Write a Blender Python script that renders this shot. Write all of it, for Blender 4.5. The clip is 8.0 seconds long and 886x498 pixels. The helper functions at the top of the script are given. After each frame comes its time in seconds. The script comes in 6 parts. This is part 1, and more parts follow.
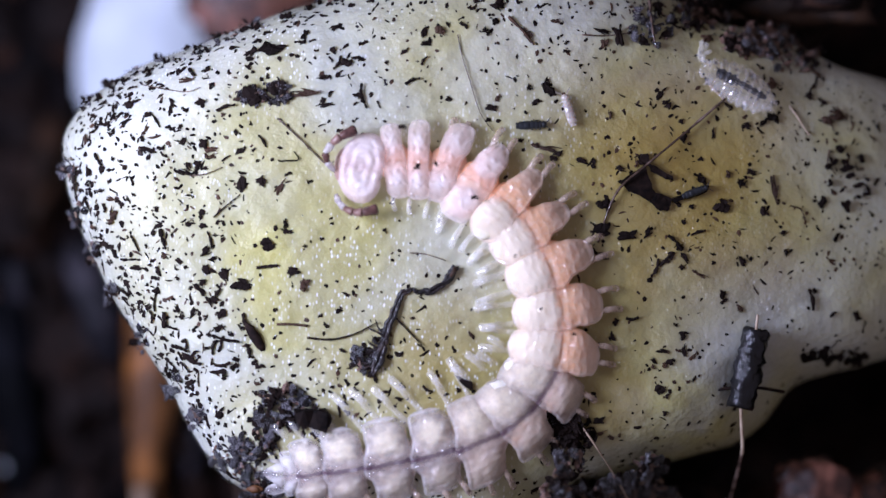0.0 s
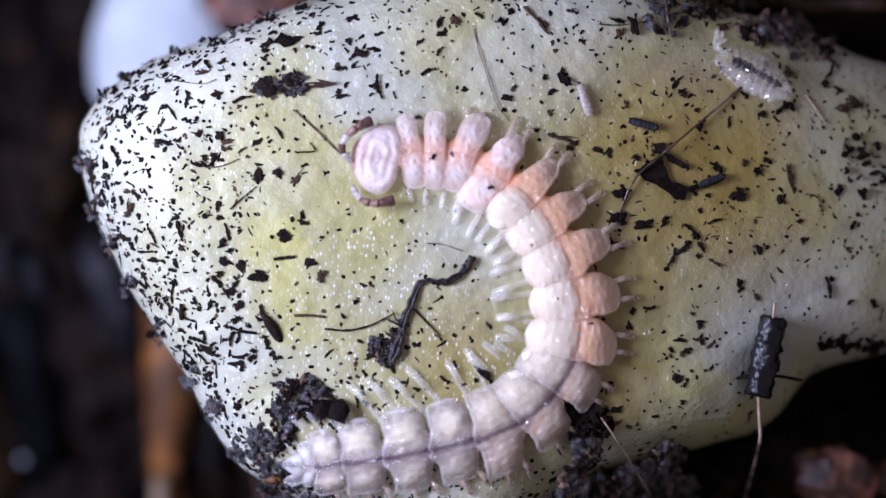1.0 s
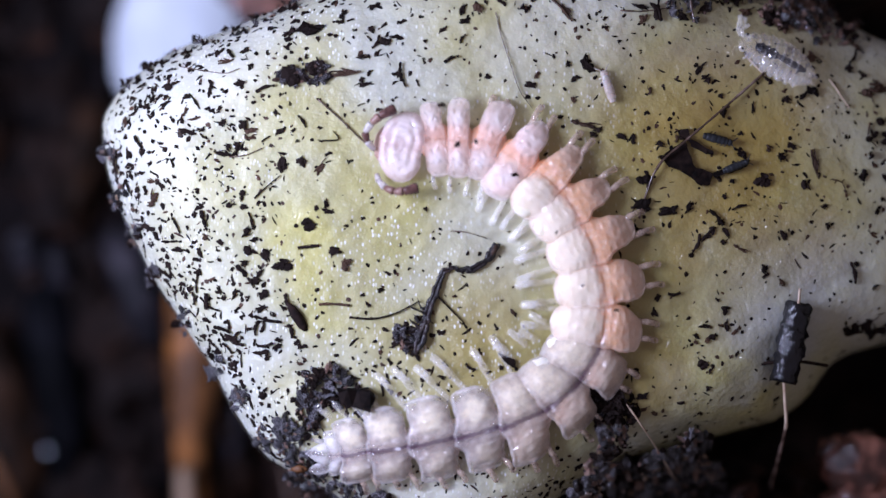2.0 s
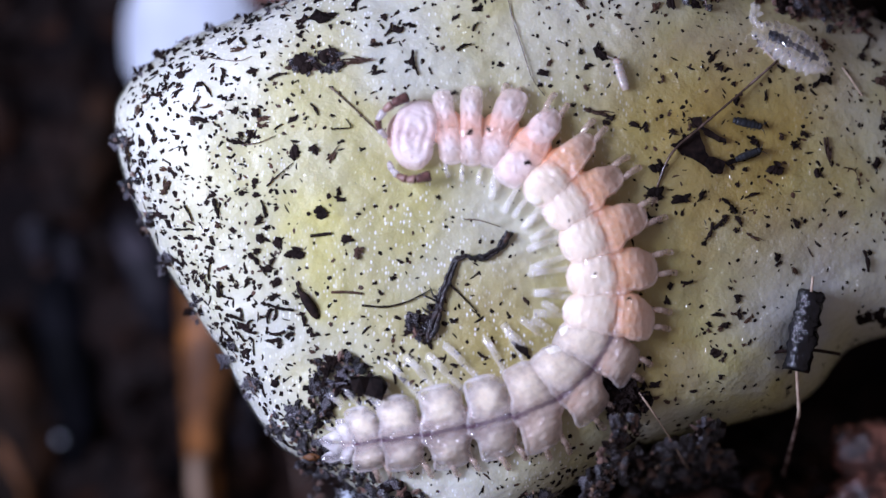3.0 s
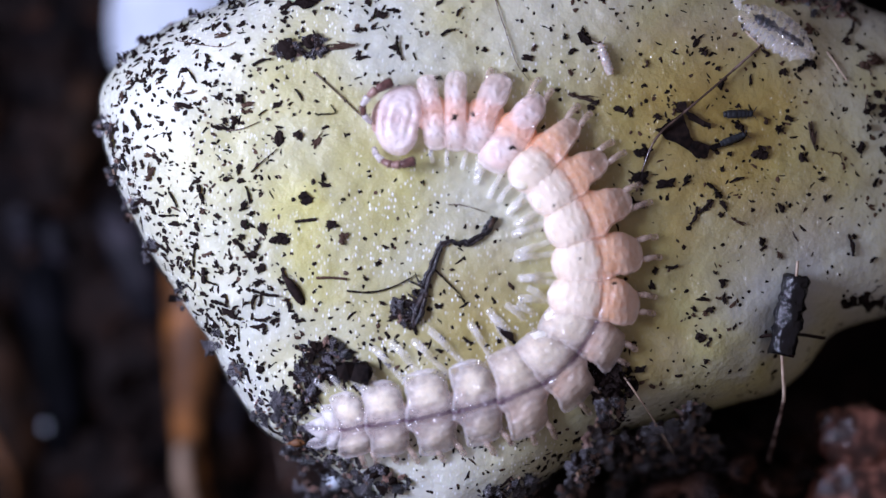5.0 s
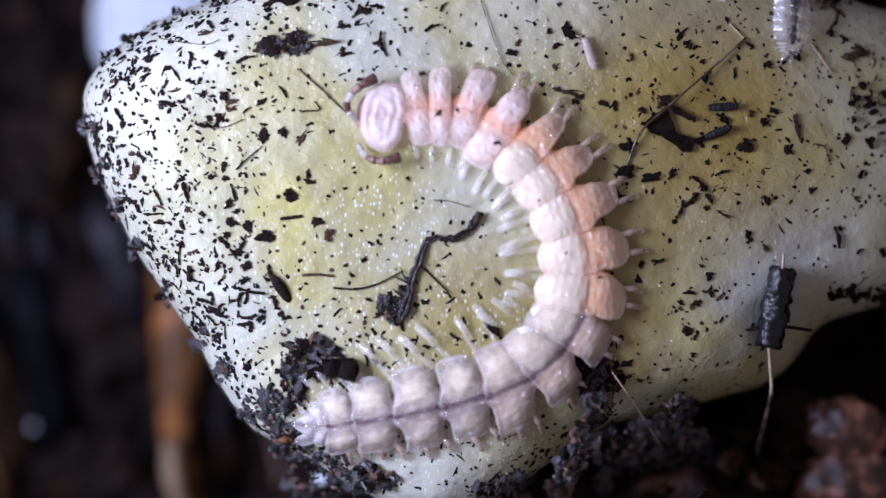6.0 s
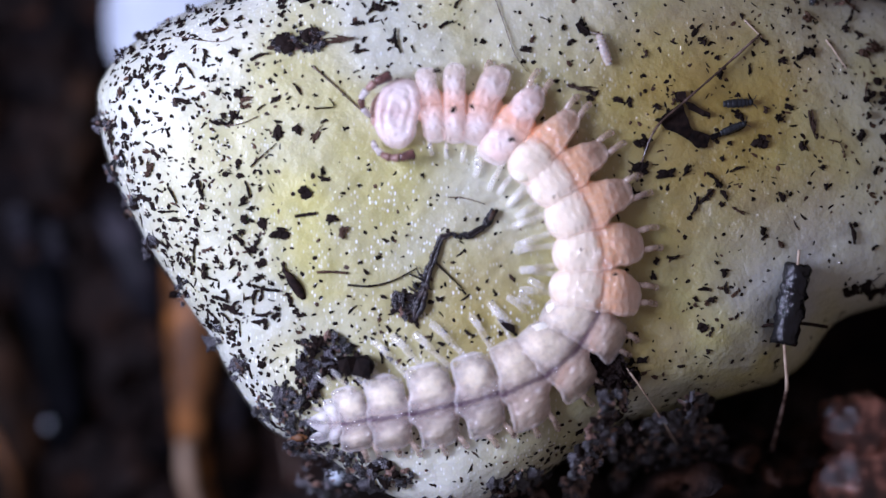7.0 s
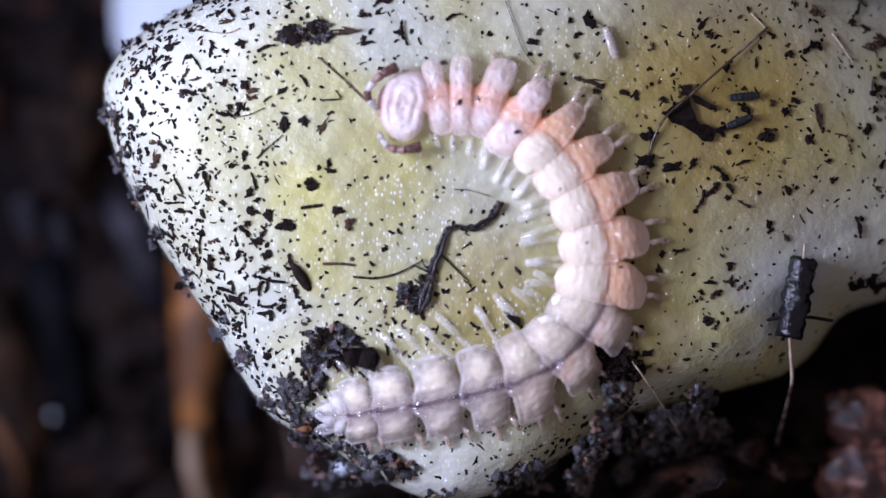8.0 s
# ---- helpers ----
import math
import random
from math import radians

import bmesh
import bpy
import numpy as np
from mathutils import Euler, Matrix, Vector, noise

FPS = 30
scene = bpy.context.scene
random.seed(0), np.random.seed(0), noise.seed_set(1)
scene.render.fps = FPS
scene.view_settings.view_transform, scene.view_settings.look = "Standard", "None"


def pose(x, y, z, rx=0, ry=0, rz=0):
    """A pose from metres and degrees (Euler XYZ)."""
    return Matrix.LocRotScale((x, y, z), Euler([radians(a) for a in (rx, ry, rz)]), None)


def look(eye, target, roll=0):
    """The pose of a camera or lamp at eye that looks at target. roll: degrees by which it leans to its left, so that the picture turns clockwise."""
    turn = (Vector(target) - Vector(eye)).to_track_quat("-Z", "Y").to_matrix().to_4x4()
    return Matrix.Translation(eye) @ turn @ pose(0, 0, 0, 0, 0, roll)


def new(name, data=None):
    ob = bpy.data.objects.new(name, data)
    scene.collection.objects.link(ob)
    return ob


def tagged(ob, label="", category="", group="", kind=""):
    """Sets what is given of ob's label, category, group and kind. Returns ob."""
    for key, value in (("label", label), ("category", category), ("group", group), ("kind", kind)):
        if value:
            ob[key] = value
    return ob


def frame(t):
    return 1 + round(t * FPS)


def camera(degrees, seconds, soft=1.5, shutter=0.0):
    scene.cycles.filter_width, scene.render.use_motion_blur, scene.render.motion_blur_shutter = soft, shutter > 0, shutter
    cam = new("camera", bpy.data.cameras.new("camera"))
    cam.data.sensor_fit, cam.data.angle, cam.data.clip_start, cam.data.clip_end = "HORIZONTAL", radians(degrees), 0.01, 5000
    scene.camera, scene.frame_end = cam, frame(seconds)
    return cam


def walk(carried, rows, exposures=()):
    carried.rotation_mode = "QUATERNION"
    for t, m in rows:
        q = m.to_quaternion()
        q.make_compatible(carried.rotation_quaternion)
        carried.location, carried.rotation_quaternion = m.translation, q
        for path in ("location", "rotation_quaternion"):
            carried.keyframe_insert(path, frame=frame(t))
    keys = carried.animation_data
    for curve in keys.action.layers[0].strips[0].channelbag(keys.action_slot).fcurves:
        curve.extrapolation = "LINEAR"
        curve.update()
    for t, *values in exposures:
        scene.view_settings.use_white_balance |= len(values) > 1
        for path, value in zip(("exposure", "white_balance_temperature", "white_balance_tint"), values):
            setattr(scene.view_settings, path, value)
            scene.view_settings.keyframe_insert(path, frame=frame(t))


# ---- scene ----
# Plan units: 1 unit is 18.56 micrometres on the plane of focus; a runs to the right, b towards the viewer's bottom edge.
UNIT = 0.0291 / 1568
LENS = 20.0
REACH = 0.01455 / math.tan(radians(LENS / 2))      # eye to plane of focus
TOP = 0.023                                       # height of the plane of focus above the soil
EYE = TOP + REACH
FOCAL = 784 / math.tan(radians(LENS / 2))
SLIDE = 0.25                                       # share of the drift that is sliding; the rest is turning

cam = camera(LENS, 8.0, soft=1.5)
cam.data.dof.use_dof = True
cam.data.dof.focus_distance = REACH + 0.0007
cam.data.dof.aperture_fstop = 23.0
def held(a, b, lean, near):
    """Pose of the hand-held camera after the view has drifted by a, b plan units."""
    turn_b, turn_a = (math.degrees(math.atan((1 - SLIDE) * k / FOCAL)) for k in (b, a))
    return Matrix.Translation((-SLIDE * a * UNIT, SLIDE * b * UNIT, TOP + REACH / near)) @ pose(0, 0, 0, turn_b, turn_a, 0) @ pose(0, 0, 0, 0, 0, lean)


walk(cam, [(t, held(a, b, lean, near)) for t, a, b, lean, near in (
    (0.0, 0.0, 0.0, 0.00, 1.0000), (0.1, 5.4, 2.8, 0.03, 0.9999), (0.2, 6.5, 4.8, 0.08, 0.9998), (0.3, 4.6, 4.3, 0.00, 0.9998),
    (0.4, 2.2, 0.5, -0.10, 0.9997), (0.5, 0.8, -3.1, -0.12, 0.9996), (0.6, 4.1, -11.6, -0.20, 0.9995), (0.7, 9.4, -24.5, -0.29, 0.9995),
    (0.8, 16.1, -20.9, -0.29, 0.9994), (0.9, 24.7, -28.5, -0.28, 0.9994), (1.0, 29.7, -17.1, -0.36, 0.9993), (1.1, 26.8, -14.0, -0.43, 0.9992),
    (1.2, 18.8, -16.4, -0.54, 0.9992), (1.3, 21.8, -18.4, -0.56, 0.9992), (1.4, 31.7, -24.4, -0.57, 0.9993), (1.5, 34.5, -16.8, -0.63, 0.9994),
    (1.6, 32.1, -23.5, -0.66, 0.9995), (1.7, 30.8, -27.7, -0.69, 0.9997), (1.8, 47.8, -29.8, -0.80, 0.9999), (1.9, 61.1, -27.6, -0.77, 1.0000),
    (2.0, 73.0, -38.3, -0.75, 1.0001), (2.1, 85.6, -43.2, -0.77, 1.0002), (2.2, 85.6, -38.1, -0.77, 1.0002), (3.3, 111.0, -74.1, -0.71, 1.0012),
    (3.4, 116.8, -81.0, -0.72, 1.0013), (3.5, 113.7, -89.4, -0.69, 1.0013), (3.6, 115.6, -82.9, -0.65, 1.0014), (3.7, 121.7, -84.7, -0.68, 1.0015),
    (3.8, 111.8, -84.0, -0.75, 1.0015), (3.9, 98.2, -70.6, -0.80, 1.0015), (4.0, 108.7, -72.0, -0.77, 1.0014), (4.1, 103.1, -88.2, -0.66, 1.0013),
    (4.2, 102.6, -106.2, -0.78, 1.0013), (4.3, 110.8, -119.2, -0.81, 1.0012), (4.4, 122.1, -113.5, -0.79, 1.0011), (4.5, 121.1, -103.8, -0.85, 1.0010),
    (4.6, 112.0, -95.1, -0.88, 1.0010), (4.7, 99.8, -84.1, -0.84, 1.0009), (5.8, 34.4, -96.1, -1.31, 1.0020), (5.9, 39.4, -97.1, -1.37, 1.0021),
    (6.0, 44.2, -93.6, -1.43, 1.0022), (6.1, 53.5, -88.7, -1.45, 1.0023), (6.2, 56.0, -94.0, -1.39, 1.0023), (6.3, 65.3, -101.6, -1.34, 1.0024),
    (6.4, 65.6, -104.5, -1.32, 1.0026), (6.5, 61.7, -108.6, -1.43, 1.0027), (6.6, 64.6, -112.9, -1.52, 1.0028), (6.7, 60.7, -93.6, -1.50, 1.0029),
    (6.8, 61.1, -74.2, -1.57, 1.0030), (6.9, 60.6, -80.7, -1.53, 1.0032), (7.0, 70.4, -98.3, -1.55, 1.0032), (7.1, 81.2, -104.0, -1.56, 1.0033),
    (7.2, 74.2, -104.0, -1.55, 1.0033), (7.3, 74.0, -99.1, -1.49, 1.0033), (7.4, 78.0, -108.3, -1.52, 1.0032), (7.5, 90.5, -102.6, -1.52, 1.0032),
    (7.6, 105.1, -99.8, -1.49, 1.0031), (7.7, 105.7, -109.7, -1.41, 1.0030), (7.8, 92.8, -104.4, -1.39, 1.0029), (7.9, 83.8, -111.6, -1.35, 1.0029),
    (8.0, 81.0, -111.8, -1.32, 1.0028),
)], [(0.0, 0.0, 5700, 30), (8.0, 0.0, 5700, 30)])

# ---- light: an unseen area lamp added close by on one side, dim light all round ----
side_lamp = new("side_light", bpy.data.lights.new("side_light", "AREA"))
side_lamp.data.shape, side_lamp.data.size, side_lamp.data.size_y = "RECTANGLE", 0.019, 0.019
side_lamp.data.energy, side_lamp.data.color = 0.032, (0.845, 0.935, 1.07)
side_lamp.matrix_world = look((-0.0352, 0.0045, 0.0516), (0.0, 0.0, TOP))
room = bpy.data.worlds.new("room")        # dim warm light of the room all round
scene.world = room
room.use_nodes = True
room.node_tree.nodes["Background"].inputs[0].default_value = (0.97, 0.86, 0.8, 1)
room.node_tree.nodes["Background"].inputs[1].default_value = 0.17
scene.view_settings.exposure = 0.0


# ---- materials ----
def matter(name, cols, size, rough=0.6, bump=0.3, grain=None, sub=0.0, depth=(1, 0.6, 0.4), deep=0.0005, coat=0.0, spec=0.5, through_light=0.0, contrast=0.2, random_tint=0.0, cells=False):
    """Principled material: two or three colours mixed by noise of that size in metres, with fine grain relief."""
    m = bpy.data.materials.new(name)
    m.use_nodes = True
    nt = m.node_tree
    N, L = nt.nodes, nt.links.new
    p = N["Principled BSDF"]
    tc = N.new("ShaderNodeTexCoord")
    n1 = N.new("ShaderNodeTexNoise")
    n1.inputs["Scale"].default_value, n1.inputs["Detail"].default_value = 1 / size, 5
    L(tc.outputs["Object"], n1.inputs["Vector"])
    r = N.new("ShaderNodeValToRGB")
    e = r.color_ramp.elements
    e[0].position, e[1].position = 0.5 - contrast, 0.5 + contrast
    e[0].color, e[1].color = (*cols[0], 1), (*cols[-1], 1)
    if len(cols) == 3:
        e.new(0.5).color = (*cols[1], 1)
    L(n1.outputs["Fac"], r.inputs["Fac"])
    col = r.outputs["Color"]
    if random_tint:
        oi, hs = N.new("ShaderNodeObjectInfo"), N.new("ShaderNodeHueSaturation")
        mr = N.new("ShaderNodeMapRange")
        mr.inputs["To Min"].default_value, mr.inputs["To Max"].default_value = 1 - random_tint, 1 + random_tint
        L(oi.outputs["Random"], mr.inputs["Value"])
        L(mr.outputs["Result"], hs.inputs["Value"])
        L(col, hs.inputs["Color"])
        col = hs.outputs["Color"]
    L(col, p.inputs["Base Color"])
    p.inputs["Roughness"].default_value = rough
    p.inputs["Specular IOR Level"].default_value = spec
    p.inputs["Coat Weight"].default_value = coat
    p.inputs["Coat Roughness"].default_value = 0.12
    p.inputs["Subsurface Weight"].default_value = sub
    p.inputs["Subsurface Radius"].default_value = depth
    p.inputs["Subsurface Scale"].default_value = deep
    p.inputs["Transmission Weight"].default_value = through_light
    p.inputs["IOR"].default_value = 1.4
    if bump:
        g = grain or size * 0.15
        n2 = N.new("ShaderNodeTexVoronoi" if cells else "ShaderNodeTexNoise")
        n2.inputs["Scale"].default_value = 1 / g
        if not cells:
            n2.inputs["Detail"].default_value = 4
        L(tc.outputs["Object"], n2.inputs["Vector"])
        b = N.new("ShaderNodeBump")
        b.inputs["Strength"].default_value, b.inputs["Distance"].default_value = bump, g * 0.5
        L(n2.outputs["Distance" if cells else "Fac"], b.inputs["Height"])
        L(b.outputs["Normal"], p.inputs["Normal"])
        if coat:
            L(b.outputs["Normal"], p.inputs["Coat Normal"])
    return m


def wet_film(m, much, rough=0.06):
    """A thin film of water over the material, glossy where the material itself is clear too."""
    N, L = m.node_tree.nodes, m.node_tree.links.new
    p = N["Principled BSDF"]
    p.inputs["Coat Weight"].default_value = 0.0
    out = N["Material Output"].inputs["Surface"]
    under = out.links[0].from_socket
    film, both = N.new("ShaderNodeBsdfGlossy"), N.new("ShaderNodeAddShader")
    film.inputs["Color"].default_value = (much, much, much, 1)
    film.inputs["Roughness"].default_value = rough
    if p.inputs["Coat Normal"].links:
        L(p.inputs["Coat Normal"].links[0].from_socket, film.inputs["Normal"])
    L(under, both.inputs[0])
    L(film.outputs[0], both.inputs[1])
    L(both.outputs[0], out)
    return m


def shell(name, cream, glass, warm, keel, line, stripe=0.04, lobe=0.5, alpha=(0.95, 0.5), ink=(0.07, 0.045, 0.06), flank=0.8, rim=0.6, bump=0.4, sub=0.3, spread=(0.2, 0.55), grain=0.3, fuzzy=1.0, thin_light=0.0, film=0.07, joint=0.6):
    """Translucent cuticle charted by u across and v along (-1 to 1): cream fat body in each half, warmer on one flank
    with some of its shade put into the colour, glassy keels, pale thin rims, a dark vessel along the middle, wet gloss.
    """
    m = bpy.data.materials.new(name)
    m.use_nodes = True
    nt = m.node_tree
    N, L = nt.nodes, nt.links.new
    p = N["Principled BSDF"]
    tc = N.new("ShaderNodeTexCoord")
    sx = N.new("ShaderNodeSeparateXYZ")
    L(tc.outputs["UV"], sx.inputs[0])
    u, v = sx.outputs["X"], sx.outputs["Y"]

    def math_node(op, *args):
        n = N.new("ShaderNodeMath")
        n.operation = op
        for k, a in enumerate(args):
            if isinstance(a, (int, float)):
                n.inputs[k].default_value = a
            else:
                L(a, n.inputs[k])
        return n.outputs[0]

    def noise_node(size, detail=3):
        n = N.new("ShaderNodeTexNoise")
        n.inputs["Scale"].default_value, n.inputs["Detail"].default_value = 1 / size, detail
        at = N.new("ShaderNodeVectorMath")
        at.operation = "ADD"
        oi, big = N.new("ShaderNodeObjectInfo"), N.new("ShaderNodeVectorMath")
        big.operation = "SCALE"
        big.inputs[3].default_value = 5.0
        L(oi.outputs["Location"], big.inputs[0])
        L(tc.outputs["Object"], at.inputs[0])
        L(big.outputs[0], at.inputs[1])
        L(at.outputs[0], n.inputs["Vector"])
        return n.outputs["Fac"]

    def ramp(value, lo, hi, a, b):
        n = N.new("ShaderNodeMapRange")
        n.interpolation_type = "SMOOTHSTEP"
        L(value, n.inputs["Value"])
        for key, x in (("From Min", lo), ("From Max", hi), ("To Min", a), ("To Max", b)):
            n.inputs[key].default_value = x
        return n.outputs[0]

    def blend(fac, a, b):
        n = N.new("ShaderNodeMix")
        n.data_type = "RGBA"
        L(fac, n.inputs[0])
        for k, c in ((6, a), (7, b)):
            if isinstance(c, tuple):
                n.inputs[k].default_value = (*c, 1)
            else:
                L(c, n.inputs[k])
        return n.outputs[2]

    au, av = math_node("ABSOLUTE", u), math_node("ABSOLUTE", v)
    mott = noise_node(0.0003, 4)
    du, dv = math_node("SUBTRACT", au, lobe), math_node("MULTIPLY", v, 0.45)
    dist = math_node("SQRT", math_node("ADD", math_node("MULTIPLY", du, du), math_node("MULTIPLY", dv, dv)))
    dist = math_node("ADD", dist, math_node("MULTIPLY", math_node("SUBTRACT", mott, 0.5), 0.4))
    out = ramp(dist, spread[0], spread[1], 0.0, 1.0)
    col = blend(out, cream, glass)
    wob = math_node("MULTIPLY", math_node("SUBTRACT", noise_node(0.00045), 0.5), 0.1)
    blur = math_node("MULTIPLY", math_node("SUBTRACT", noise_node(0.00022, 5), 0.5), 0.9)
    uw = math_node("ADD", u, wob)
    ub = math_node("ADD", uw, blur)
    # outer flank: orange of the body plus part of that side's shade
    warmer = math_node("MULTIPLY", ramp(ub, -0.18, 0.2, 0.0, flank), ramp(ub, 0.2, 0.8, 1.0, 0.0))
    col = blend(ramp(ub, 0.0, 0.6, 0.0, flank), col, keel)
    col = blend(warmer, col, warm)
    edge = math_node("ADD", au, math_node("MULTIPLY", blur, 0.08))
    thin = math_node("MAXIMUM", ramp(edge, 0.86, 0.97, 0.0, rim), ramp(math_node("ADD", math_node("MULTIPLY", v, -1.0), math_node("MULTIPLY", blur, 0.2)), 0.72, 0.95, 0.0, rim * 0.7))
    col = blend(thin, col, (0.97, 0.93, 0.9))
    grains = ramp(noise_node(0.00009, 3), 0.52, 0.62, 0.0, grain)
    col = blend(grains, col, glass)
    specks = ramp(noise_node(0.00014, 2), 0.66, 0.76, 0.0, 0.25)
    col = blend(specks, col, tuple(0.6 * w for w in warm))
    vessel = ramp(math_node("ABSOLUTE", math_node("ADD", uw, math_node("MULTIPLY", math_node("SUBTRACT", noise_node(0.00012), 0.5), 2.0 * stripe * fuzzy))), stripe * (1 - 0.6 * fuzzy), stripe * (1.1 + 0.7 * fuzzy), line, 0.0)
    vessel = math_node("MULTIPLY", vessel, ramp(math_node("ADD", av, math_node("MULTIPLY", blur, 0.8)), 0.1, 0.85, joint, 1.0))
    col = blend(vessel, col, ink)
    L(col, p.inputs["Base Color"])
    if alpha:
        clear = ramp(dist, spread[0], spread[1] * 1.3, alpha[0], alpha[1])
        solid = math_node("MAXIMUM", math_node("MAXIMUM", thin, math_node("MULTIPLY", warmer, 0.75)), math_node("MULTIPLY", vessel, 1.0))
        L(math_node("MAXIMUM", clear, solid), p.inputs["Alpha"])
    p.inputs["Roughness"].default_value = 0.35
    p.inputs["Subsurface Weight"].default_value = sub
    p.inputs["Subsurface Radius"].default_value = (1, 0.7, 0.55)
    p.inputs["Subsurface Scale"].default_value = 0.0006
    p.inputs["Coat Weight"].default_value, p.inputs["Coat Roughness"].default_value, p.inputs["Coat IOR"].default_value = 1.0, 0.05, 1.65
    p.inputs["Specular IOR Level"].default_value = 0.2
    # fine warts under the wet film
    warts = N.new("ShaderNodeTexVoronoi")
    warts.inputs["Scale"].default_value = 1 / 0.0003
    L(tc.outputs["Object"], warts.inputs["Vector"])
    dome = math_node("MULTIPLY", math_node("MULTIPLY", warts.outputs["Distance"], warts.outputs["Distance"]), -1.0)
    fine = math_node("ADD", math_node("MULTIPLY", dome, 0.35), math_node("MULTIPLY", noise_node(0.00038, 3), 0.75))
    for strength, socket in ((1.0, "Coat Normal"), (0.06, "Normal")):
        n = N.new("ShaderNodeBump")
        n.inputs["Strength"].default_value, n.inputs["Distance"].default_value = strength, 0.00042 * bump
        L(fine, n.inputs["Height"])
        L(n.outputs["Normal"], p.inputs[socket])
    if thin_light:
        # thin horn lets light through
        glow, both = N.new("ShaderNodeBsdfTranslucent"), N.new("ShaderNodeMixShader")
        both.inputs[0].default_value = thin_light
        L(col, glow.inputs["Color"])
        L(p.outputs[0], both.inputs[1])
        L(glow.outputs[0], both.inputs[2])
        L(both.outputs[0], N["Material Output"].inputs["Surface"])
    return wet_film(m, film)


def chart(bm, half, run, uv=None):
    """Lays u across and v along on every face, from the places of its corners or from a given table."""
    layer = bm.loops.layers.uv.verify()
    for f in bm.faces:
        for lp in f.loops:
            lp[layer].uv = uv[lp.vert] if uv else (lp.vert.co.x / half, lp.vert.co.y / run)
    return bm


def wet_potato():
    """Cut potato: broad yellow and whitish patches with some sheen and shade put in, white flecks painted as glints,
    and a wet grainy skin that glints.
    """
    m = matter("potato_flesh", ((0.43, 0.39, 0.13), (0.475, 0.445, 0.24), (0.53, 0.535, 0.43)), 0.0055, 0.38, 0, 0.0001, 0.3, (1, 0.8, 0.45), 0.0005, 0.9, 0.5, 0, 0.16)
    nt = m.node_tree
    N, L = nt.nodes, nt.links.new
    p = N["Principled BSDF"]
    p.inputs["Coat Roughness"].default_value, p.inputs["Coat IOR"].default_value = 0.1, 1.5
    tc = N.new("ShaderNodeTexCoord")
    patchy = p.inputs["Base Color"].links[0].from_socket
    core = N.new("ShaderNodeVectorMath")
    core.operation = "DISTANCE"
    core.inputs[1].default_value = (0.003, 0.0, TOP)
    oval = N.new("ShaderNodeVectorMath")
    oval.operation = "MULTIPLY"
    oval.inputs[1].default_value = (1, 1.45, 1)
    L(tc.outputs["Object"], oval.inputs[0])
    L(oval.outputs[0], core.inputs[0])
    outer = N.new("ShaderNodeMapRange")
    outer.interpolation_type = "SMOOTHSTEP"
    outer.inputs["From Min"].default_value, outer.inputs["From Max"].default_value, outer.inputs["To Max"].default_value = 0.0115, 0.0158, 0.85
    L(core.outputs["Value"], outer.inputs["Value"])
    # colour turns paler towards the outer edge
    pale_edge = N.new("ShaderNodeMix")
    pale_edge.data_type = "RGBA"
    L(outer.outputs[0], pale_edge.inputs[0])
    L(patchy, pale_edge.inputs[6])
    pale_edge.inputs[7].default_value = (0.54, 0.55, 0.47, 1)
    base = pale_edge.outputs[2]
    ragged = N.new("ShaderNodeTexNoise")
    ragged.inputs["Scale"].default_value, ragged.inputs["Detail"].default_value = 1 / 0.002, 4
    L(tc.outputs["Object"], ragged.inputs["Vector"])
    # flesh tones; milk and haze also carry wet sheen, ochre shade beside the millipede
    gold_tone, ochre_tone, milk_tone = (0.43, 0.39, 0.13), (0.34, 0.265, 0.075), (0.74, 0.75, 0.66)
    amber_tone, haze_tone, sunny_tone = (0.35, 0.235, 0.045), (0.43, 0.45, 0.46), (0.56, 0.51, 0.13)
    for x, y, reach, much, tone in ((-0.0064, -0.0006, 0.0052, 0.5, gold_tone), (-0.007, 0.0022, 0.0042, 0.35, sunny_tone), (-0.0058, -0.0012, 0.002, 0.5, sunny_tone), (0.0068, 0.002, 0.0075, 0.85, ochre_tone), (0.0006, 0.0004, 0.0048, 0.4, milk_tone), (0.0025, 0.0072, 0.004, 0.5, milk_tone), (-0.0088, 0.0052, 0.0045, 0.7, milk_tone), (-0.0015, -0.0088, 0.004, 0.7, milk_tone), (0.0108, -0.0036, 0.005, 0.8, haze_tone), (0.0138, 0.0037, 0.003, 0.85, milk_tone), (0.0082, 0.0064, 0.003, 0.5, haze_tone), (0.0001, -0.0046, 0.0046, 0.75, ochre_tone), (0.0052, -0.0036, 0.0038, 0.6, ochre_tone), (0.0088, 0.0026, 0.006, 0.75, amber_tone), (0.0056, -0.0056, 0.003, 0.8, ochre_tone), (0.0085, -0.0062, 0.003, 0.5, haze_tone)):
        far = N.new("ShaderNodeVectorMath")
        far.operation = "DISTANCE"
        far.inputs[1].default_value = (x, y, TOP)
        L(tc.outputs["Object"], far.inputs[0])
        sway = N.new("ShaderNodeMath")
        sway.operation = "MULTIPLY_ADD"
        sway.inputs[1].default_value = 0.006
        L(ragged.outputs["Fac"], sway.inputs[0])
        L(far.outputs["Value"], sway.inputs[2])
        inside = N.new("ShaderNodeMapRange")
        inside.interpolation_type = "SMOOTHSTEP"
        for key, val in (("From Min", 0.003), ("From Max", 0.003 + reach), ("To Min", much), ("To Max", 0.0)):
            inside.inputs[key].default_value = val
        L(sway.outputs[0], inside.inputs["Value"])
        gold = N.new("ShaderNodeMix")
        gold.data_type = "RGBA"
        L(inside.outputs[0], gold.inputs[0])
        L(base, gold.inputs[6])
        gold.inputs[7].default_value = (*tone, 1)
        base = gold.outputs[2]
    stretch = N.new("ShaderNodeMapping")
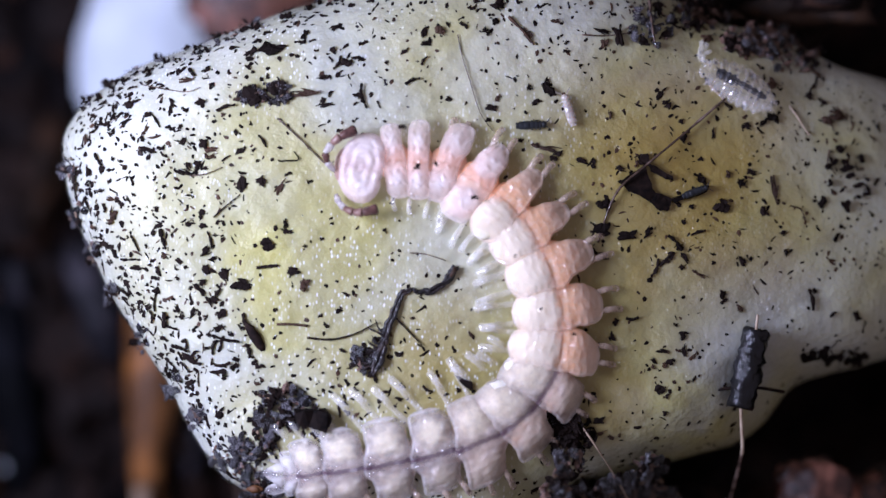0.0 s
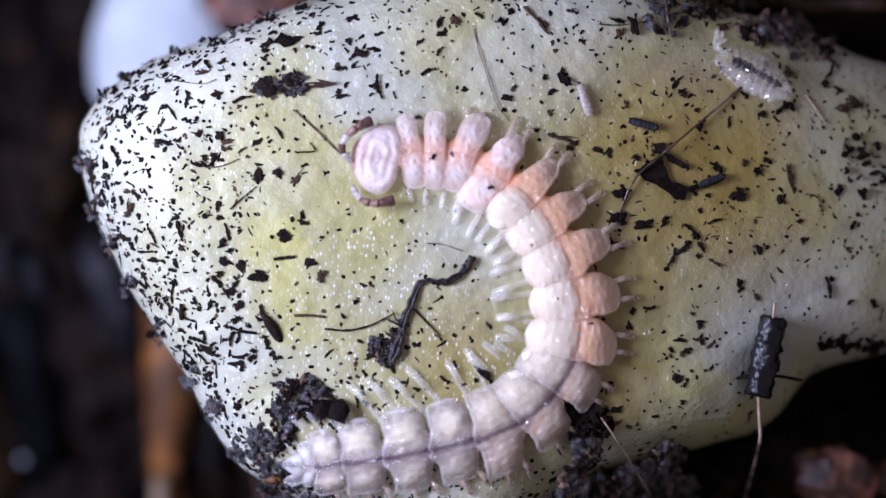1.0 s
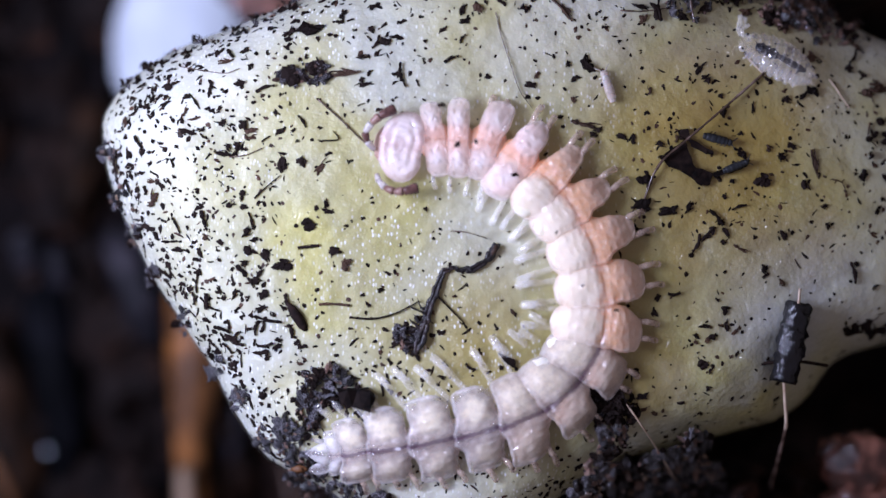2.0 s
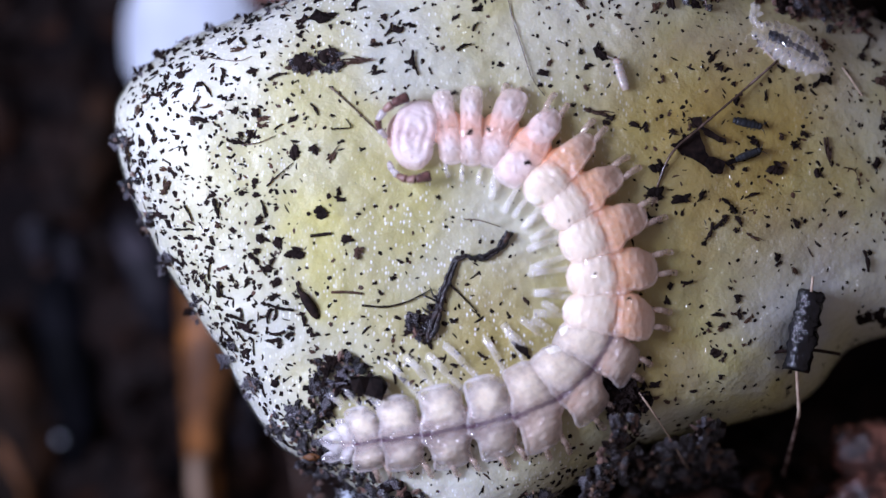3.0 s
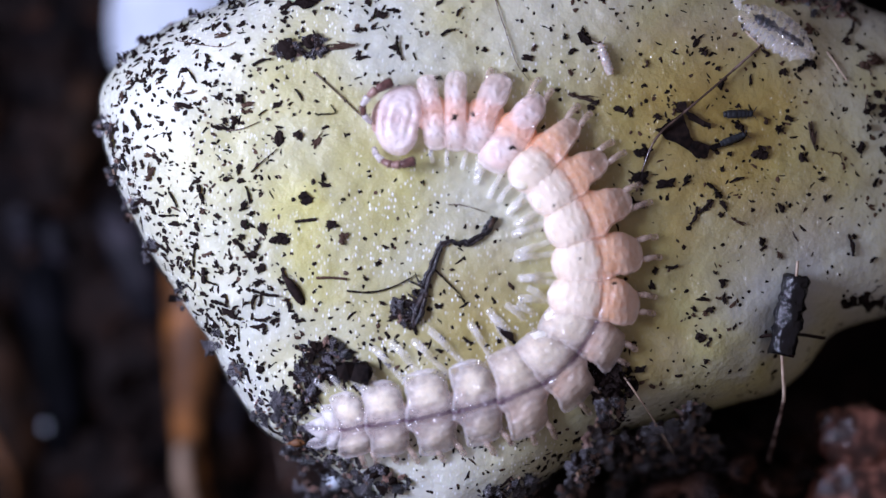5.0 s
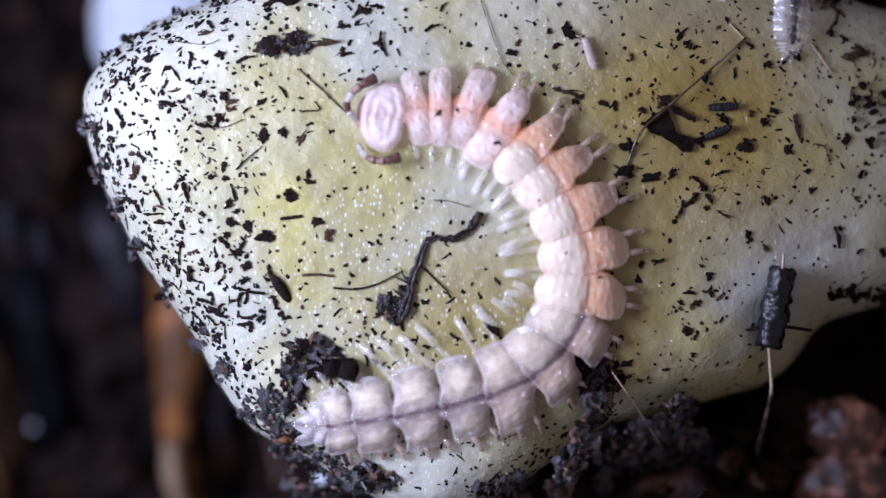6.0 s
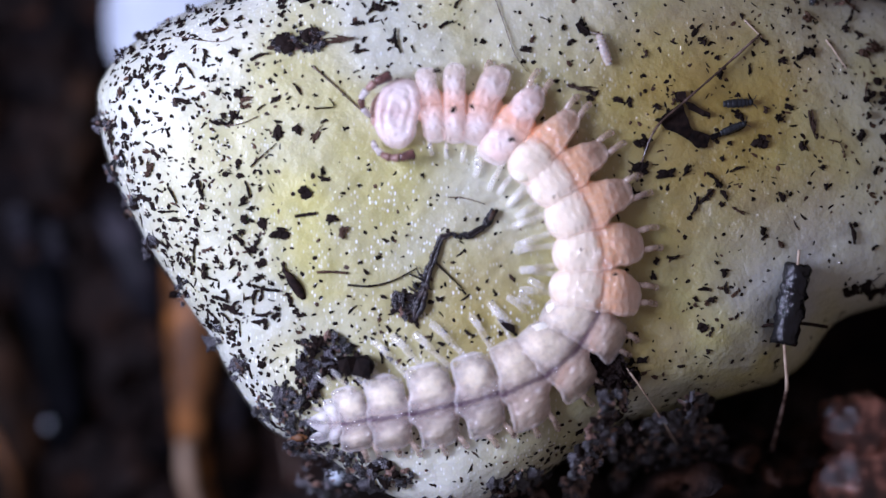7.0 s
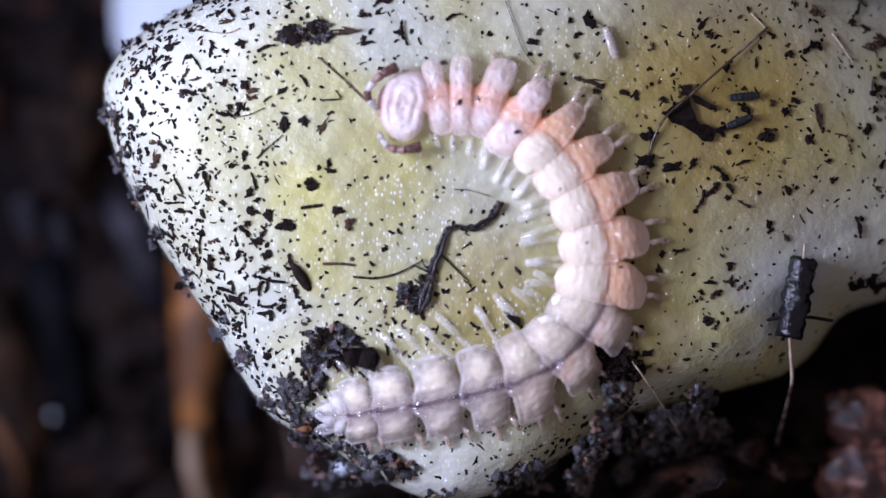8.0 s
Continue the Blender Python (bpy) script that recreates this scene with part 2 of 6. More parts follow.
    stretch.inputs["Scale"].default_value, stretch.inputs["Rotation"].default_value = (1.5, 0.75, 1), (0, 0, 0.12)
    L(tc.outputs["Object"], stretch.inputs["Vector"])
    # white flecks painted into the colour for wet glints
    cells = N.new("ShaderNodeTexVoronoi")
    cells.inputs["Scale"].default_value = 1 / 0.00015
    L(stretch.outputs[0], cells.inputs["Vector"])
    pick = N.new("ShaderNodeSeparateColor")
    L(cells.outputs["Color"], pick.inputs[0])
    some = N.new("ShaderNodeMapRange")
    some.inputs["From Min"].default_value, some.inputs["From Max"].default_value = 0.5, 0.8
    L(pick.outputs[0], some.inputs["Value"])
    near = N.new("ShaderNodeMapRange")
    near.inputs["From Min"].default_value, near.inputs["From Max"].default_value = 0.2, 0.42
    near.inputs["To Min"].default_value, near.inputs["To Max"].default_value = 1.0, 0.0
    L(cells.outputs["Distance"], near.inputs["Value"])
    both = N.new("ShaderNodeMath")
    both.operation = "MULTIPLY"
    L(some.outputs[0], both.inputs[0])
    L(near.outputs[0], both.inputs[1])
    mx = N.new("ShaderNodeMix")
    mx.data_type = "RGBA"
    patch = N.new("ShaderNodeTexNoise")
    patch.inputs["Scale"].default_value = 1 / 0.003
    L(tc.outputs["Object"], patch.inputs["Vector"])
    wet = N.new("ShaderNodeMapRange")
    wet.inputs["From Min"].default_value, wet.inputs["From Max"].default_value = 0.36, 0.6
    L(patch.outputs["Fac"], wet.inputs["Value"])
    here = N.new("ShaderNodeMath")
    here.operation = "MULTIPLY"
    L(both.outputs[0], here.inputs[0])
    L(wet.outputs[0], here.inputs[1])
    # painted glints: dense at the blunt end, faint towards the other
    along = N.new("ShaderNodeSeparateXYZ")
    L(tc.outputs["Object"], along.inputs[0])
    glint_fade = N.new("ShaderNodeMapRange")
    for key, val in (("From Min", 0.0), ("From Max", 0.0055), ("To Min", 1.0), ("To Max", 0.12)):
        glint_fade.inputs[key].default_value = val
    L(along.outputs["X"], glint_fade.inputs["Value"])
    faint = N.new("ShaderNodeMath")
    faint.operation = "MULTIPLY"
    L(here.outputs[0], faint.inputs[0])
    L(glint_fade.outputs[0], faint.inputs[1])
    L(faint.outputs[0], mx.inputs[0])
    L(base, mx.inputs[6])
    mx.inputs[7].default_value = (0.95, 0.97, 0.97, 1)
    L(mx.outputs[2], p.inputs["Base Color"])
    fine = N.new("ShaderNodeTexNoise")
    fine.inputs["Scale"].default_value, fine.inputs["Detail"].default_value = 1 / 0.00022, 3
    L(tc.outputs["Object"], fine.inputs["Vector"])
    pr = N.new("ShaderNodeMapRange")
    pr.inputs["From Min"].default_value, pr.inputs["From Max"].default_value, pr.inputs["To Min"].default_value = 0.35, 0.65, 0.6
    L(patch.outputs["Fac"], pr.inputs["Value"])
    b = N.new("ShaderNodeBump")
    b.inputs["Distance"].default_value = 0.00032
    L(pr.outputs[0], b.inputs["Strength"])
    L(fine.outputs["Fac"], b.inputs["Height"])
    L(b.outputs["Normal"], p.inputs["Coat Normal"])
    soft = N.new("ShaderNodeBump")
    soft.inputs["Distance"].default_value, soft.inputs["Strength"].default_value = 0.00016, 0.2
    L(fine.outputs["Fac"], soft.inputs["Height"])
    L(soft.outputs["Normal"], p.inputs["Normal"])
    return m


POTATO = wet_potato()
CHAR = matter("black_humus", ((0.005, 0.004, 0.004), (0.025, 0.015, 0.012)), 0.0002, 0.75, 0.6, spec=0.12, random_tint=0.4)
HUMUS = matter("brown_humus", ((0.02, 0.012, 0.008), (0.09, 0.04, 0.018)), 0.0004, 0.6, 0.6, random_tint=0.3)
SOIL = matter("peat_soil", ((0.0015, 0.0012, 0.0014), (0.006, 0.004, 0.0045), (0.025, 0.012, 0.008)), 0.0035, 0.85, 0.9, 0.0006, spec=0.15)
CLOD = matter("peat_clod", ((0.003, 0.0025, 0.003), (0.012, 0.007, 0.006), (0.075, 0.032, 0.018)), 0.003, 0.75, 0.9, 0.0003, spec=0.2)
# pale bluish patches in the clod's colour stand in for wet sparkles
WETCLOD = matter("wet_black_clod", ((0.006, 0.005, 0.007), (0.03, 0.025, 0.03), (0.44, 0.42, 0.46)), 0.00022, 0.25, 1.0, 0.0002, coat=1.0, contrast=0.13, random_tint=0.8)
wet_film(WETCLOD, 0.14, 0.1)
WETBROWN = matter("wet_brown_crumb", ((0.06, 0.03, 0.02), (0.2, 0.1, 0.07), (0.5, 0.36, 0.29)), 0.0003, 0.3, 0.9, 0.00012, coat=1.0, random_tint=0.5)
wet_film(WETBROWN, 0.1, 0.1)
ROOT = matter("orange_brown_root", ((0.045, 0.018, 0.006), (0.14, 0.055, 0.016), (0.4, 0.15, 0.035)), 0.0014, 0.5, 0.4)
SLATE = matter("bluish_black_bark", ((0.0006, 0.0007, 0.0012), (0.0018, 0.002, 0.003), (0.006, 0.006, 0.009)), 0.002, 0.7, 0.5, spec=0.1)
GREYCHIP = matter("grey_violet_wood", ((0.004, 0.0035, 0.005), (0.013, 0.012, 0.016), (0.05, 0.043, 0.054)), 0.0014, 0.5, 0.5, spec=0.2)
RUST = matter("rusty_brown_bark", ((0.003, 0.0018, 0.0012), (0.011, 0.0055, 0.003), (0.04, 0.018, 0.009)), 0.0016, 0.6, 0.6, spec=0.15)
PALEROOT = matter("pale_root_core", ((0.14, 0.08, 0.04), (0.36, 0.25, 0.17)), 0.0008, 0.5, 0.4)
BARK = matter("reddish_bark", ((0.015, 0.006, 0.005), (0.08, 0.028, 0.019), (0.45, 0.19, 0.13)), 0.0008, 0.35, 0.8, 0.0003, contrast=0.17, coat=0.9)
FIBRE = matter("brown_fibre", ((0.03, 0.018, 0.013), (0.1, 0.062, 0.046), (0.24, 0.17, 0.14)), 0.0005, 0.25, 0.4, 0.0001, coat=0.6)
PALEFIBRE = matter("pale_fibre", ((0.3, 0.2, 0.13), (0.6, 0.48, 0.36)), 0.0005, 0.3, 0.2)
STONE = matter("white_stone", ((0.58, 0.64, 0.72), (0.73, 0.79, 0.86)), 0.0015, 0.5, 0.3)
COLLUM = shell("lavender_cuticle", (1.0, 0.88, 0.85), (0.9, 0.72, 0.69), (0.82, 0.58, 0.55), (0.9, 0.76, 0.74), 0.0, alpha=(0.62, 0.34), flank=0.0, rim=0.1, bump=1.0, sub=0.1, thin_light=0.1)
FRONT = shell("pink_cuticle", (1.0, 0.93, 0.9), (0.97, 0.81, 0.74), (0.9, 0.6, 0.46), (0.97, 0.84, 0.78), 0.25, 0.03, ink=(0.45, 0.2, 0.16), alpha=(0.6, 0.28), spread=(0.03, 0.4), rim=0.45, flank=0.2, bump=1.1, sub=0.1, thin_light=0.15)
MIDDLE = shell("peach_cuticle", (1.0, 0.89, 0.74), (1.0, 0.83, 0.67), (0.9, 0.48, 0.22), (0.96, 0.72, 0.56), 0.3, 0.03, ink=(0.6, 0.28, 0.18), alpha=(0.72, 0.28), spread=(0.25, 0.65), rim=0.35, flank=0.75, bump=1.0, sub=0.1, thin_light=0.2)
HIND = shell("greyish_peach_cuticle", (0.96, 0.83, 0.64), (0.58, 0.48, 0.42), (0.57, 0.41, 0.33), (0.62, 0.48, 0.39), 0.95, 0.047, ink=(0.09, 0.045, 0.065), alpha=(0.88, 0.2), spread=(0.12, 0.56), rim=0.4, flank=0.5, bump=1.2, sub=0.15, thin_light=0.1, film=0.06, joint=0.75)
REAR = shell("grey_cream_cuticle", (0.98, 0.86, 0.66), (0.48, 0.42, 0.41), (0.44, 0.36, 0.33), (0.54, 0.44, 0.37), 1.0, 0.05, ink=(0.09, 0.045, 0.065), alpha=(0.85, 0.1), flank=0.4, spread=(0.08, 0.5), rim=0.5, grain=0.2, bump=1.5, sub=0.15, thin_light=0.06, film=0.085, joint=0.75)
TAIL = shell("glassy_tail_cuticle", (0.84, 0.8, 0.78), (0.56, 0.52, 0.52), (0.52, 0.46, 0.45), (0.6, 0.55, 0.54), 0.5, 0.04, ink=(0.2, 0.12, 0.13), alpha=(0.55, 0.16), flank=0.1, spread=(0.1, 0.5), rim=0.4, bump=1.3, sub=0.1, film=0.08)
RING = shell("salmon_body_ring", (0.86, 0.56, 0.42), (0.78, 0.46, 0.32), (0.74, 0.38, 0.22), (0.78, 0.44, 0.28), 0.2, alpha=(), sub=0.1)
FATCREAM = matter("cream_fat_body", ((1.0, 0.83, 0.6), (1.0, 0.9, 0.74), (0.98, 0.94, 0.86)), 0.0005, 0.45, 0.5, 0.00016, 0.6, (1, 0.95, 0.85), 0.0003, 0.3, 0.4)
FATPEACH = matter("peach_fat_body", ((0.86, 0.48, 0.27), (0.92, 0.64, 0.46), (0.96, 0.78, 0.64)), 0.0005, 0.45, 0.7, 0.00018, 0.5, (1, 0.9, 0.8), 0.0003, 0.3, 0.4)
FATPINK = matter("pinkish_fat_body", ((0.88, 0.64, 0.55), (0.95, 0.78, 0.7), (1.0, 0.9, 0.85)), 0.0005, 0.45, 0.5, 0.00014, 0.2, (1, 0.8, 0.6), 0.0002, 0.3, 0.4)
INNER = shell("orange_body_ring", (1.0, 0.74, 0.54), (0.94, 0.58, 0.38), (0.86, 0.38, 0.17), (0.9, 0.46, 0.24), 0.2, alpha=(), sub=0.1)
PALERING = shell("grey_body_ring", (0.68, 0.57, 0.46), (0.48, 0.39, 0.35), (0.45, 0.34, 0.29), (0.5, 0.38, 0.33), 0.8, alpha=(), sub=0.1)
LEG = matter("glassy_leg", ((0.9, 0.88, 0.84), (0.98, 0.97, 0.95)), 0.0003, 0.12, 0.8, 0.00012, 0.0, (1, 0.8, 0.7), 0.0003, 1.0, 0.8, 0.0)
LEG.node_tree.nodes["Principled BSDF"].inputs["Alpha"].default_value = 0.28
wet_film(LEG, 0.12)
OUTLEG = matter("tan_leg", ((0.5, 0.36, 0.28), (0.72, 0.56, 0.45)), 0.0003, 0.2, 0.6, 0.00012, coat=1.0)
OUTLEG.node_tree.nodes["Principled BSDF"].inputs["Alpha"].default_value = 0.45
wet_film(OUTLEG, 0.06)
FEELER = matter("brown_antenna", ((0.17, 0.085, 0.065), (0.4, 0.25, 0.2)), 0.0003, 0.3, 0.2)
FEELERTIP = matter("dark_antenna_tip", ((0.06, 0.028, 0.024), (0.17, 0.08, 0.065)), 0.0002, 0.25, 0.2, coat=0.6)
FEELERPALE = matter("glassy_antenna_base", ((0.5, 0.42, 0.42), (0.8, 0.74, 0.74)), 0.0002, 0.2, 0.3, 0.0001, coat=1.0)
FEELERPALE.node_tree.nodes["Principled BSDF"].inputs["Alpha"].default_value = 0.6
HEADMAT = matter("brown_head", ((0.3, 0.17, 0.13), (0.5, 0.33, 0.27)), 0.0004, 0.3, 0.3, 0.0001, 0.2)
PALE, GREY = (0.82, 0.8, 0.8), (0.5, 0.49, 0.5)
WOODLOUSE = shell("white_woodlouse_plate", PALE, GREY, GREY, GREY, 0.0, 0.1, 0.72, (0.26, 0.03), (0.02, 0.02, 0.03), flank=0.0, rim=0.25, spread=(0.1, 0.5), bump=0.9, grain=0.6, film=0.15)
GUTINK = matter("bluish_black_gut", ((0.004, 0.005, 0.009), (0.012, 0.016, 0.026)), 0.00012, 0.4, 0.6, 0.00006)
SPRING = matter("slate_blue_springtail", ((0.013, 0.015, 0.018), (0.034, 0.037, 0.042)), 0.00025, 0.4, 0.4, 0.00006)
WHITESPRING = matter("white_springtail", ((0.5, 0.4, 0.34), (0.72, 0.64, 0.6)), 0.0003, 0.35, 0.5, 0.0001, 0.3, coat=1.0)
WHITESPRING.node_tree.nodes["Principled BSDF"].inputs["Alpha"].default_value = 0.6
wet_film(WHITESPRING, 0.1)


# ---- shape helpers ----
def spot(a, b, z=TOP):
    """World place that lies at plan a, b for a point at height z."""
    k = (EYE - z) / REACH * UNIT
    return Vector(((a - 784) * k, (441 - b) * k, z))


def mesh(name, bm, material, smooth=True):
    me = bpy.data.meshes.new(name)
    bm.to_mesh(me)
    bm.free()
    if smooth:
        me.polygons.foreach_set("use_smooth", [True] * len(me.polygons))
    me.materials.append(material)
    return me


def part(name, bm, material, parent=None, label="", smooth=True):
    ob = new(name, bm if isinstance(bm, bpy.types.Mesh) else mesh(name, bm, material, smooth))
    ob.parent = parent
    return tagged(ob, label)


def thing(name, m, label, category, group="", kind=""):
    """An Empty at the base of a thing."""
    ob = new(name)
    ob.empty_display_size = 0.001
    ob.matrix_world = m
    return tagged(ob, label, category, group, kind)


def tube(pts, radii, sides=8, flat=1.0, bm=None):
    """Tapered tube through points, ends rounded shut."""
    bm = bm or bmesh.new()
    pts = [Vector(p) for p in pts]
    rings = []
    up = Vector((0, 0, 1))
    for i, p in enumerate(pts):
        d = (pts[min(i + 1, len(pts) - 1)] - pts[max(i - 1, 0)]).normalized()
        s = d.cross(up)
        s = s.normalized() if s.length > 0.05 else Vector((1, 0, 0))
        n = s.cross(d)
        r = radii[i] if isinstance(radii, (list, tuple)) else radii
        rings.append([bm.verts.new(p + r * (math.cos(q) * s + flat * math.sin(q) * n)) for q in (2 * math.pi * k / sides for k in range(sides))])
    for u, v in zip(rings, rings[1:]):
        for k in range(sides):
            bm.faces.new((u[k], u[(k + 1) % sides], v[(k + 1) % sides], v[k]))
    bm.faces.new(rings[0][::-1])
    bm.faces.new(rings[-1])
    bmesh.ops.recalc_face_normals(bm, faces=bm.faces)
    return bm


def glide(pts, n=6):
    """Smooth line through a few points."""
    pts = [Vector(p) for p in pts]
    q = [2 * pts[0] - pts[1], *pts, 2 * pts[-1] - pts[-2]]
    out = []
    for i in range(1, len(q) - 2):
        for k in range(n):
            t = k / n
            a, b, c, d = q[i - 1:i + 3]
            out.append(0.5 * (2 * b + (c - a) * t + (2 * a - 5 * b + 4 * c - d) * t * t + (3 * b - a - 3 * c + d) * t ** 3))
    return out + [pts[-1]]


def lump(size, seed, rough=0.35, level=2, cut=0.0):
    """An uneven crumb of that size (x, y, z radii)."""
    bm = bmesh.new()
    bmesh.ops.create_icosphere(bm, subdivisions=level, radius=1)
    off = Vector((seed * 3.7, seed * 1.3, seed * 5.1))
    for v in bm.verts:
        k = 1 + rough * (noise.noise(v.co * 1.3 + off) + 0.6 * noise.noise(v.co * 3.1 + off) + (0.4 * noise.noise(v.co * 7 + off) if level > 2 else 0))
        if cut and v.co.z < -cut:
            v.co.z = -cut
        v.co = Vector((v.co.x * size[0], v.co.y * size[1], v.co.z * size[2])) * k
    return bm


# ---- potato ----
HUB = (820, 440)
RIM = ((110, 240), (118, 330), (170, 465), (240, 590), (300, 680), (395, 845), (500, 900), (610, 972), (700, 1005), (790, 985), (920, 915), (1030, 850),
       (1160, 822), (1240, 802), (1305, 786), (1350, 752), (1378, 712), (1402, 682), (1450, 665), (1510, 652), (1600, 622), (1740, 520), (1780, 380), (1700, 230), (1590, 150), (1490, 122), (1425, 88), (1260, 40), (1150, -20),
       (1000, -62), (800, -66), (650, -30), (560, 5), (450, 42), (350, 82), (240, 122), (150, 180))
_polar = sorted((math.atan2(441 - b - (441 - HUB[1]), a - HUB[0]), math.hypot(a - HUB[0], b - HUB[1])) for a, b in RIM)
_ang = np.array([p[0] for p in _polar])
_rad = np.array([p[1] for p in _polar])
_ang3 = np.concatenate([_ang - 2 * math.pi, _ang, _ang + 2 * math.pi])
_rad3 = np.tile(_rad, 3)
_fine = np.linspace(-math.pi, math.pi, 721)
_edge = np.interp(_fine, _ang3, _rad3)
_edge = sum(np.roll(_edge[:-1], k) for k in range(-3, 4)) / 7


def rim_at(q):
    return float(np.interp(q, _fine, np.append(_edge, _edge[0])))


def rim_drop(q):
    """How far the upper face curls down at the rim: less along the lower edge."""
    return 0.0015 + 0.0006 * math.cos(q - radians(130)) + 0.0022 * max(0.0, math.cos(q + radians(42))) ** 3


def hill(a, b):
    """Height of the potato's upper face at plan a, b (None off it)."""
    x, y = a - HUB[0], HUB[1] - b
    s = math.hypot(x, y) / rim_at(math.atan2(y, x))
    if s > 1:
        return None
    u, v = (a - 700) * UNIT, (420 - b) * UNIT
    z = TOP - (10.5 if u > 0 else 5.0) * u * u - 4.0 * v * v - 4.0 * max(0.0, u) * max(0.0, v)
    t = max(0.0, (s - 0.74) / 0.26)
    z -= rim_drop(math.atan2(y, x)) * (1 - math.sqrt(max(0.0, 1 - t * t)))
    w = Vector((a, b, 0))
    return z + 0.00012 * noise.noise(w / 150) + 0.00006 * noise.noise(w / 45) + 0.00003 * noise.noise(w / 20)


def on(a, b, lift=0.0):
    """World place on the potato (or on the soil beside it), raised by lift."""
    z = hill(a, b)
    if z is None:
        x, y = a - HUB[0], HUB[1] - b
        s = math.hypot(x, y) / rim_at(math.atan2(y, x))
        z = max(0.0012, hill(HUB[0] + x / s * 0.999, HUB[1] - y / s * 0.999) - 0.0004 - 0.02 * (s - 1))
    p = spot(a, b, z)
    p.z += lift
    return p


def seat(a, b, turn=0.0, lift=0.0):
    """Pose of a thing that lies on the potato at a, b, its x axis turned by that many degrees."""
    p = on(a, b)
    n = (on(a + 6, b) - on(a - 6, b)).cross(on(a, b - 6) - on(a, b + 6))
    n = n.normalized() if n.z > 0.2 * n.length else Vector((0, 0, 1))
    x = Vector((math.cos(radians(turn)), math.sin(radians(turn)), 0))
    y = n.cross(x).normalized()
    x = y.cross(n)
    m = Matrix((x, y, n)).transposed().to_4x4()
    m.translation = p + n * lift
    return m


def build_potato():
    bm = bmesh.new()
    rings = []
    steps = [0.0] + [k / 110 for k in range(1, 84)] + [0.76 + 0.24 * math.sin(k / 46 * math.pi / 2) for k in range(1, 46)] + [0.9995]
    around = 420
    for s in steps[1:]:
        ring = []
        for k in range(around):
            q = -math.pi + 2 * math.pi * k / around
            r = rim_at(q) * s
            a, b = HUB[0] + r * math.cos(q), HUB[1] - r * math.sin(q)
            ring.append(bm.verts.new(spot(a, b, hill(a, b) or TOP - 0.004)))
        rings.append(ring)
    for drop, pull in ((0.0022, 1.0), (0.0035, 0.99), (0.006, 0.965), (0.0105, 0.93), (0.023, 0.86)):
        ring = []
        for k in range(around):
            q = -math.pi + 2 * math.pi * k / around
            r = rim_at(q) * pull
            ring.append(bm.verts.new(spot(HUB[0] + r * math.cos(q), HUB[1] - r * math.sin(q), min(TOP - 0.0025 - drop, rings[-1][k].co.z - 0.0006))))
        rings.append(ring)
    mid = bm.verts.new(spot(*HUB, hill(*HUB)))
    for k in range(around):
        bm.faces.new((mid, rings[0][k], rings[0][(k + 1) % around]))
    for u, v in zip(rings, rings[1:]):
        for k in range(around):
            bm.faces.new((u[k], v[k], v[(k + 1) % around], u[(k + 1) % around]))
    ob = part("potato_piece", bm, POTATO)
    return tagged(ob, "pale yellow wet piece of peeled potato lying on dark soil", "potato")


potato = build_potato()


# ---- soil ----
def build_ground():
    bm = bmesh.new()
    n, half = 150, 0.045
    grid = []
    for j in range(n + 1):
        row = []
        for i in range(n + 1):
            x, y = (2 * i / n - 1), (2 * j / n - 1)
            x, y = half * x * (0.5 + 0.5 * abs(x)), half * y * (0.5 + 0.5 * abs(y))
            w = Vector((x, y, 0))
            z = 0.0012 * noise.noise(w * 260) + 0.0007 * noise.noise(w * 700) + 0.0004 * noise.noise(w * 1700)
            row.append(bm.verts.new((x, y, z)))
        grid.append(row)
    for j in range(n):
        for i in range(n):
            bm.faces.new((grid[j][i], grid[j][i + 1], grid[j + 1][i + 1], grid[j + 1][i]))
    far = [bm.verts.new((sx * 30, sy * 30, 0)) for sx, sy in ((-1, -1), (1, -1), (1, 1), (-1, 1))]
    edges = [[grid[0][i] for i in range(n + 1)], [grid[i][n] for i in range(n + 1)], [grid[n][n - i] for i in range(n + 1)], [grid[n - i][0] for i in range(n + 1)]]
    for k, line in enumerate(edges):
        bm.faces.new([far[(k + 1) % 4], far[k]] + line)
    bmesh.ops.recalc_face_normals(bm, faces=bm.faces)
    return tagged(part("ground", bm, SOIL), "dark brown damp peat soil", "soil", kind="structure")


build_ground()
rng = random.Random(5)


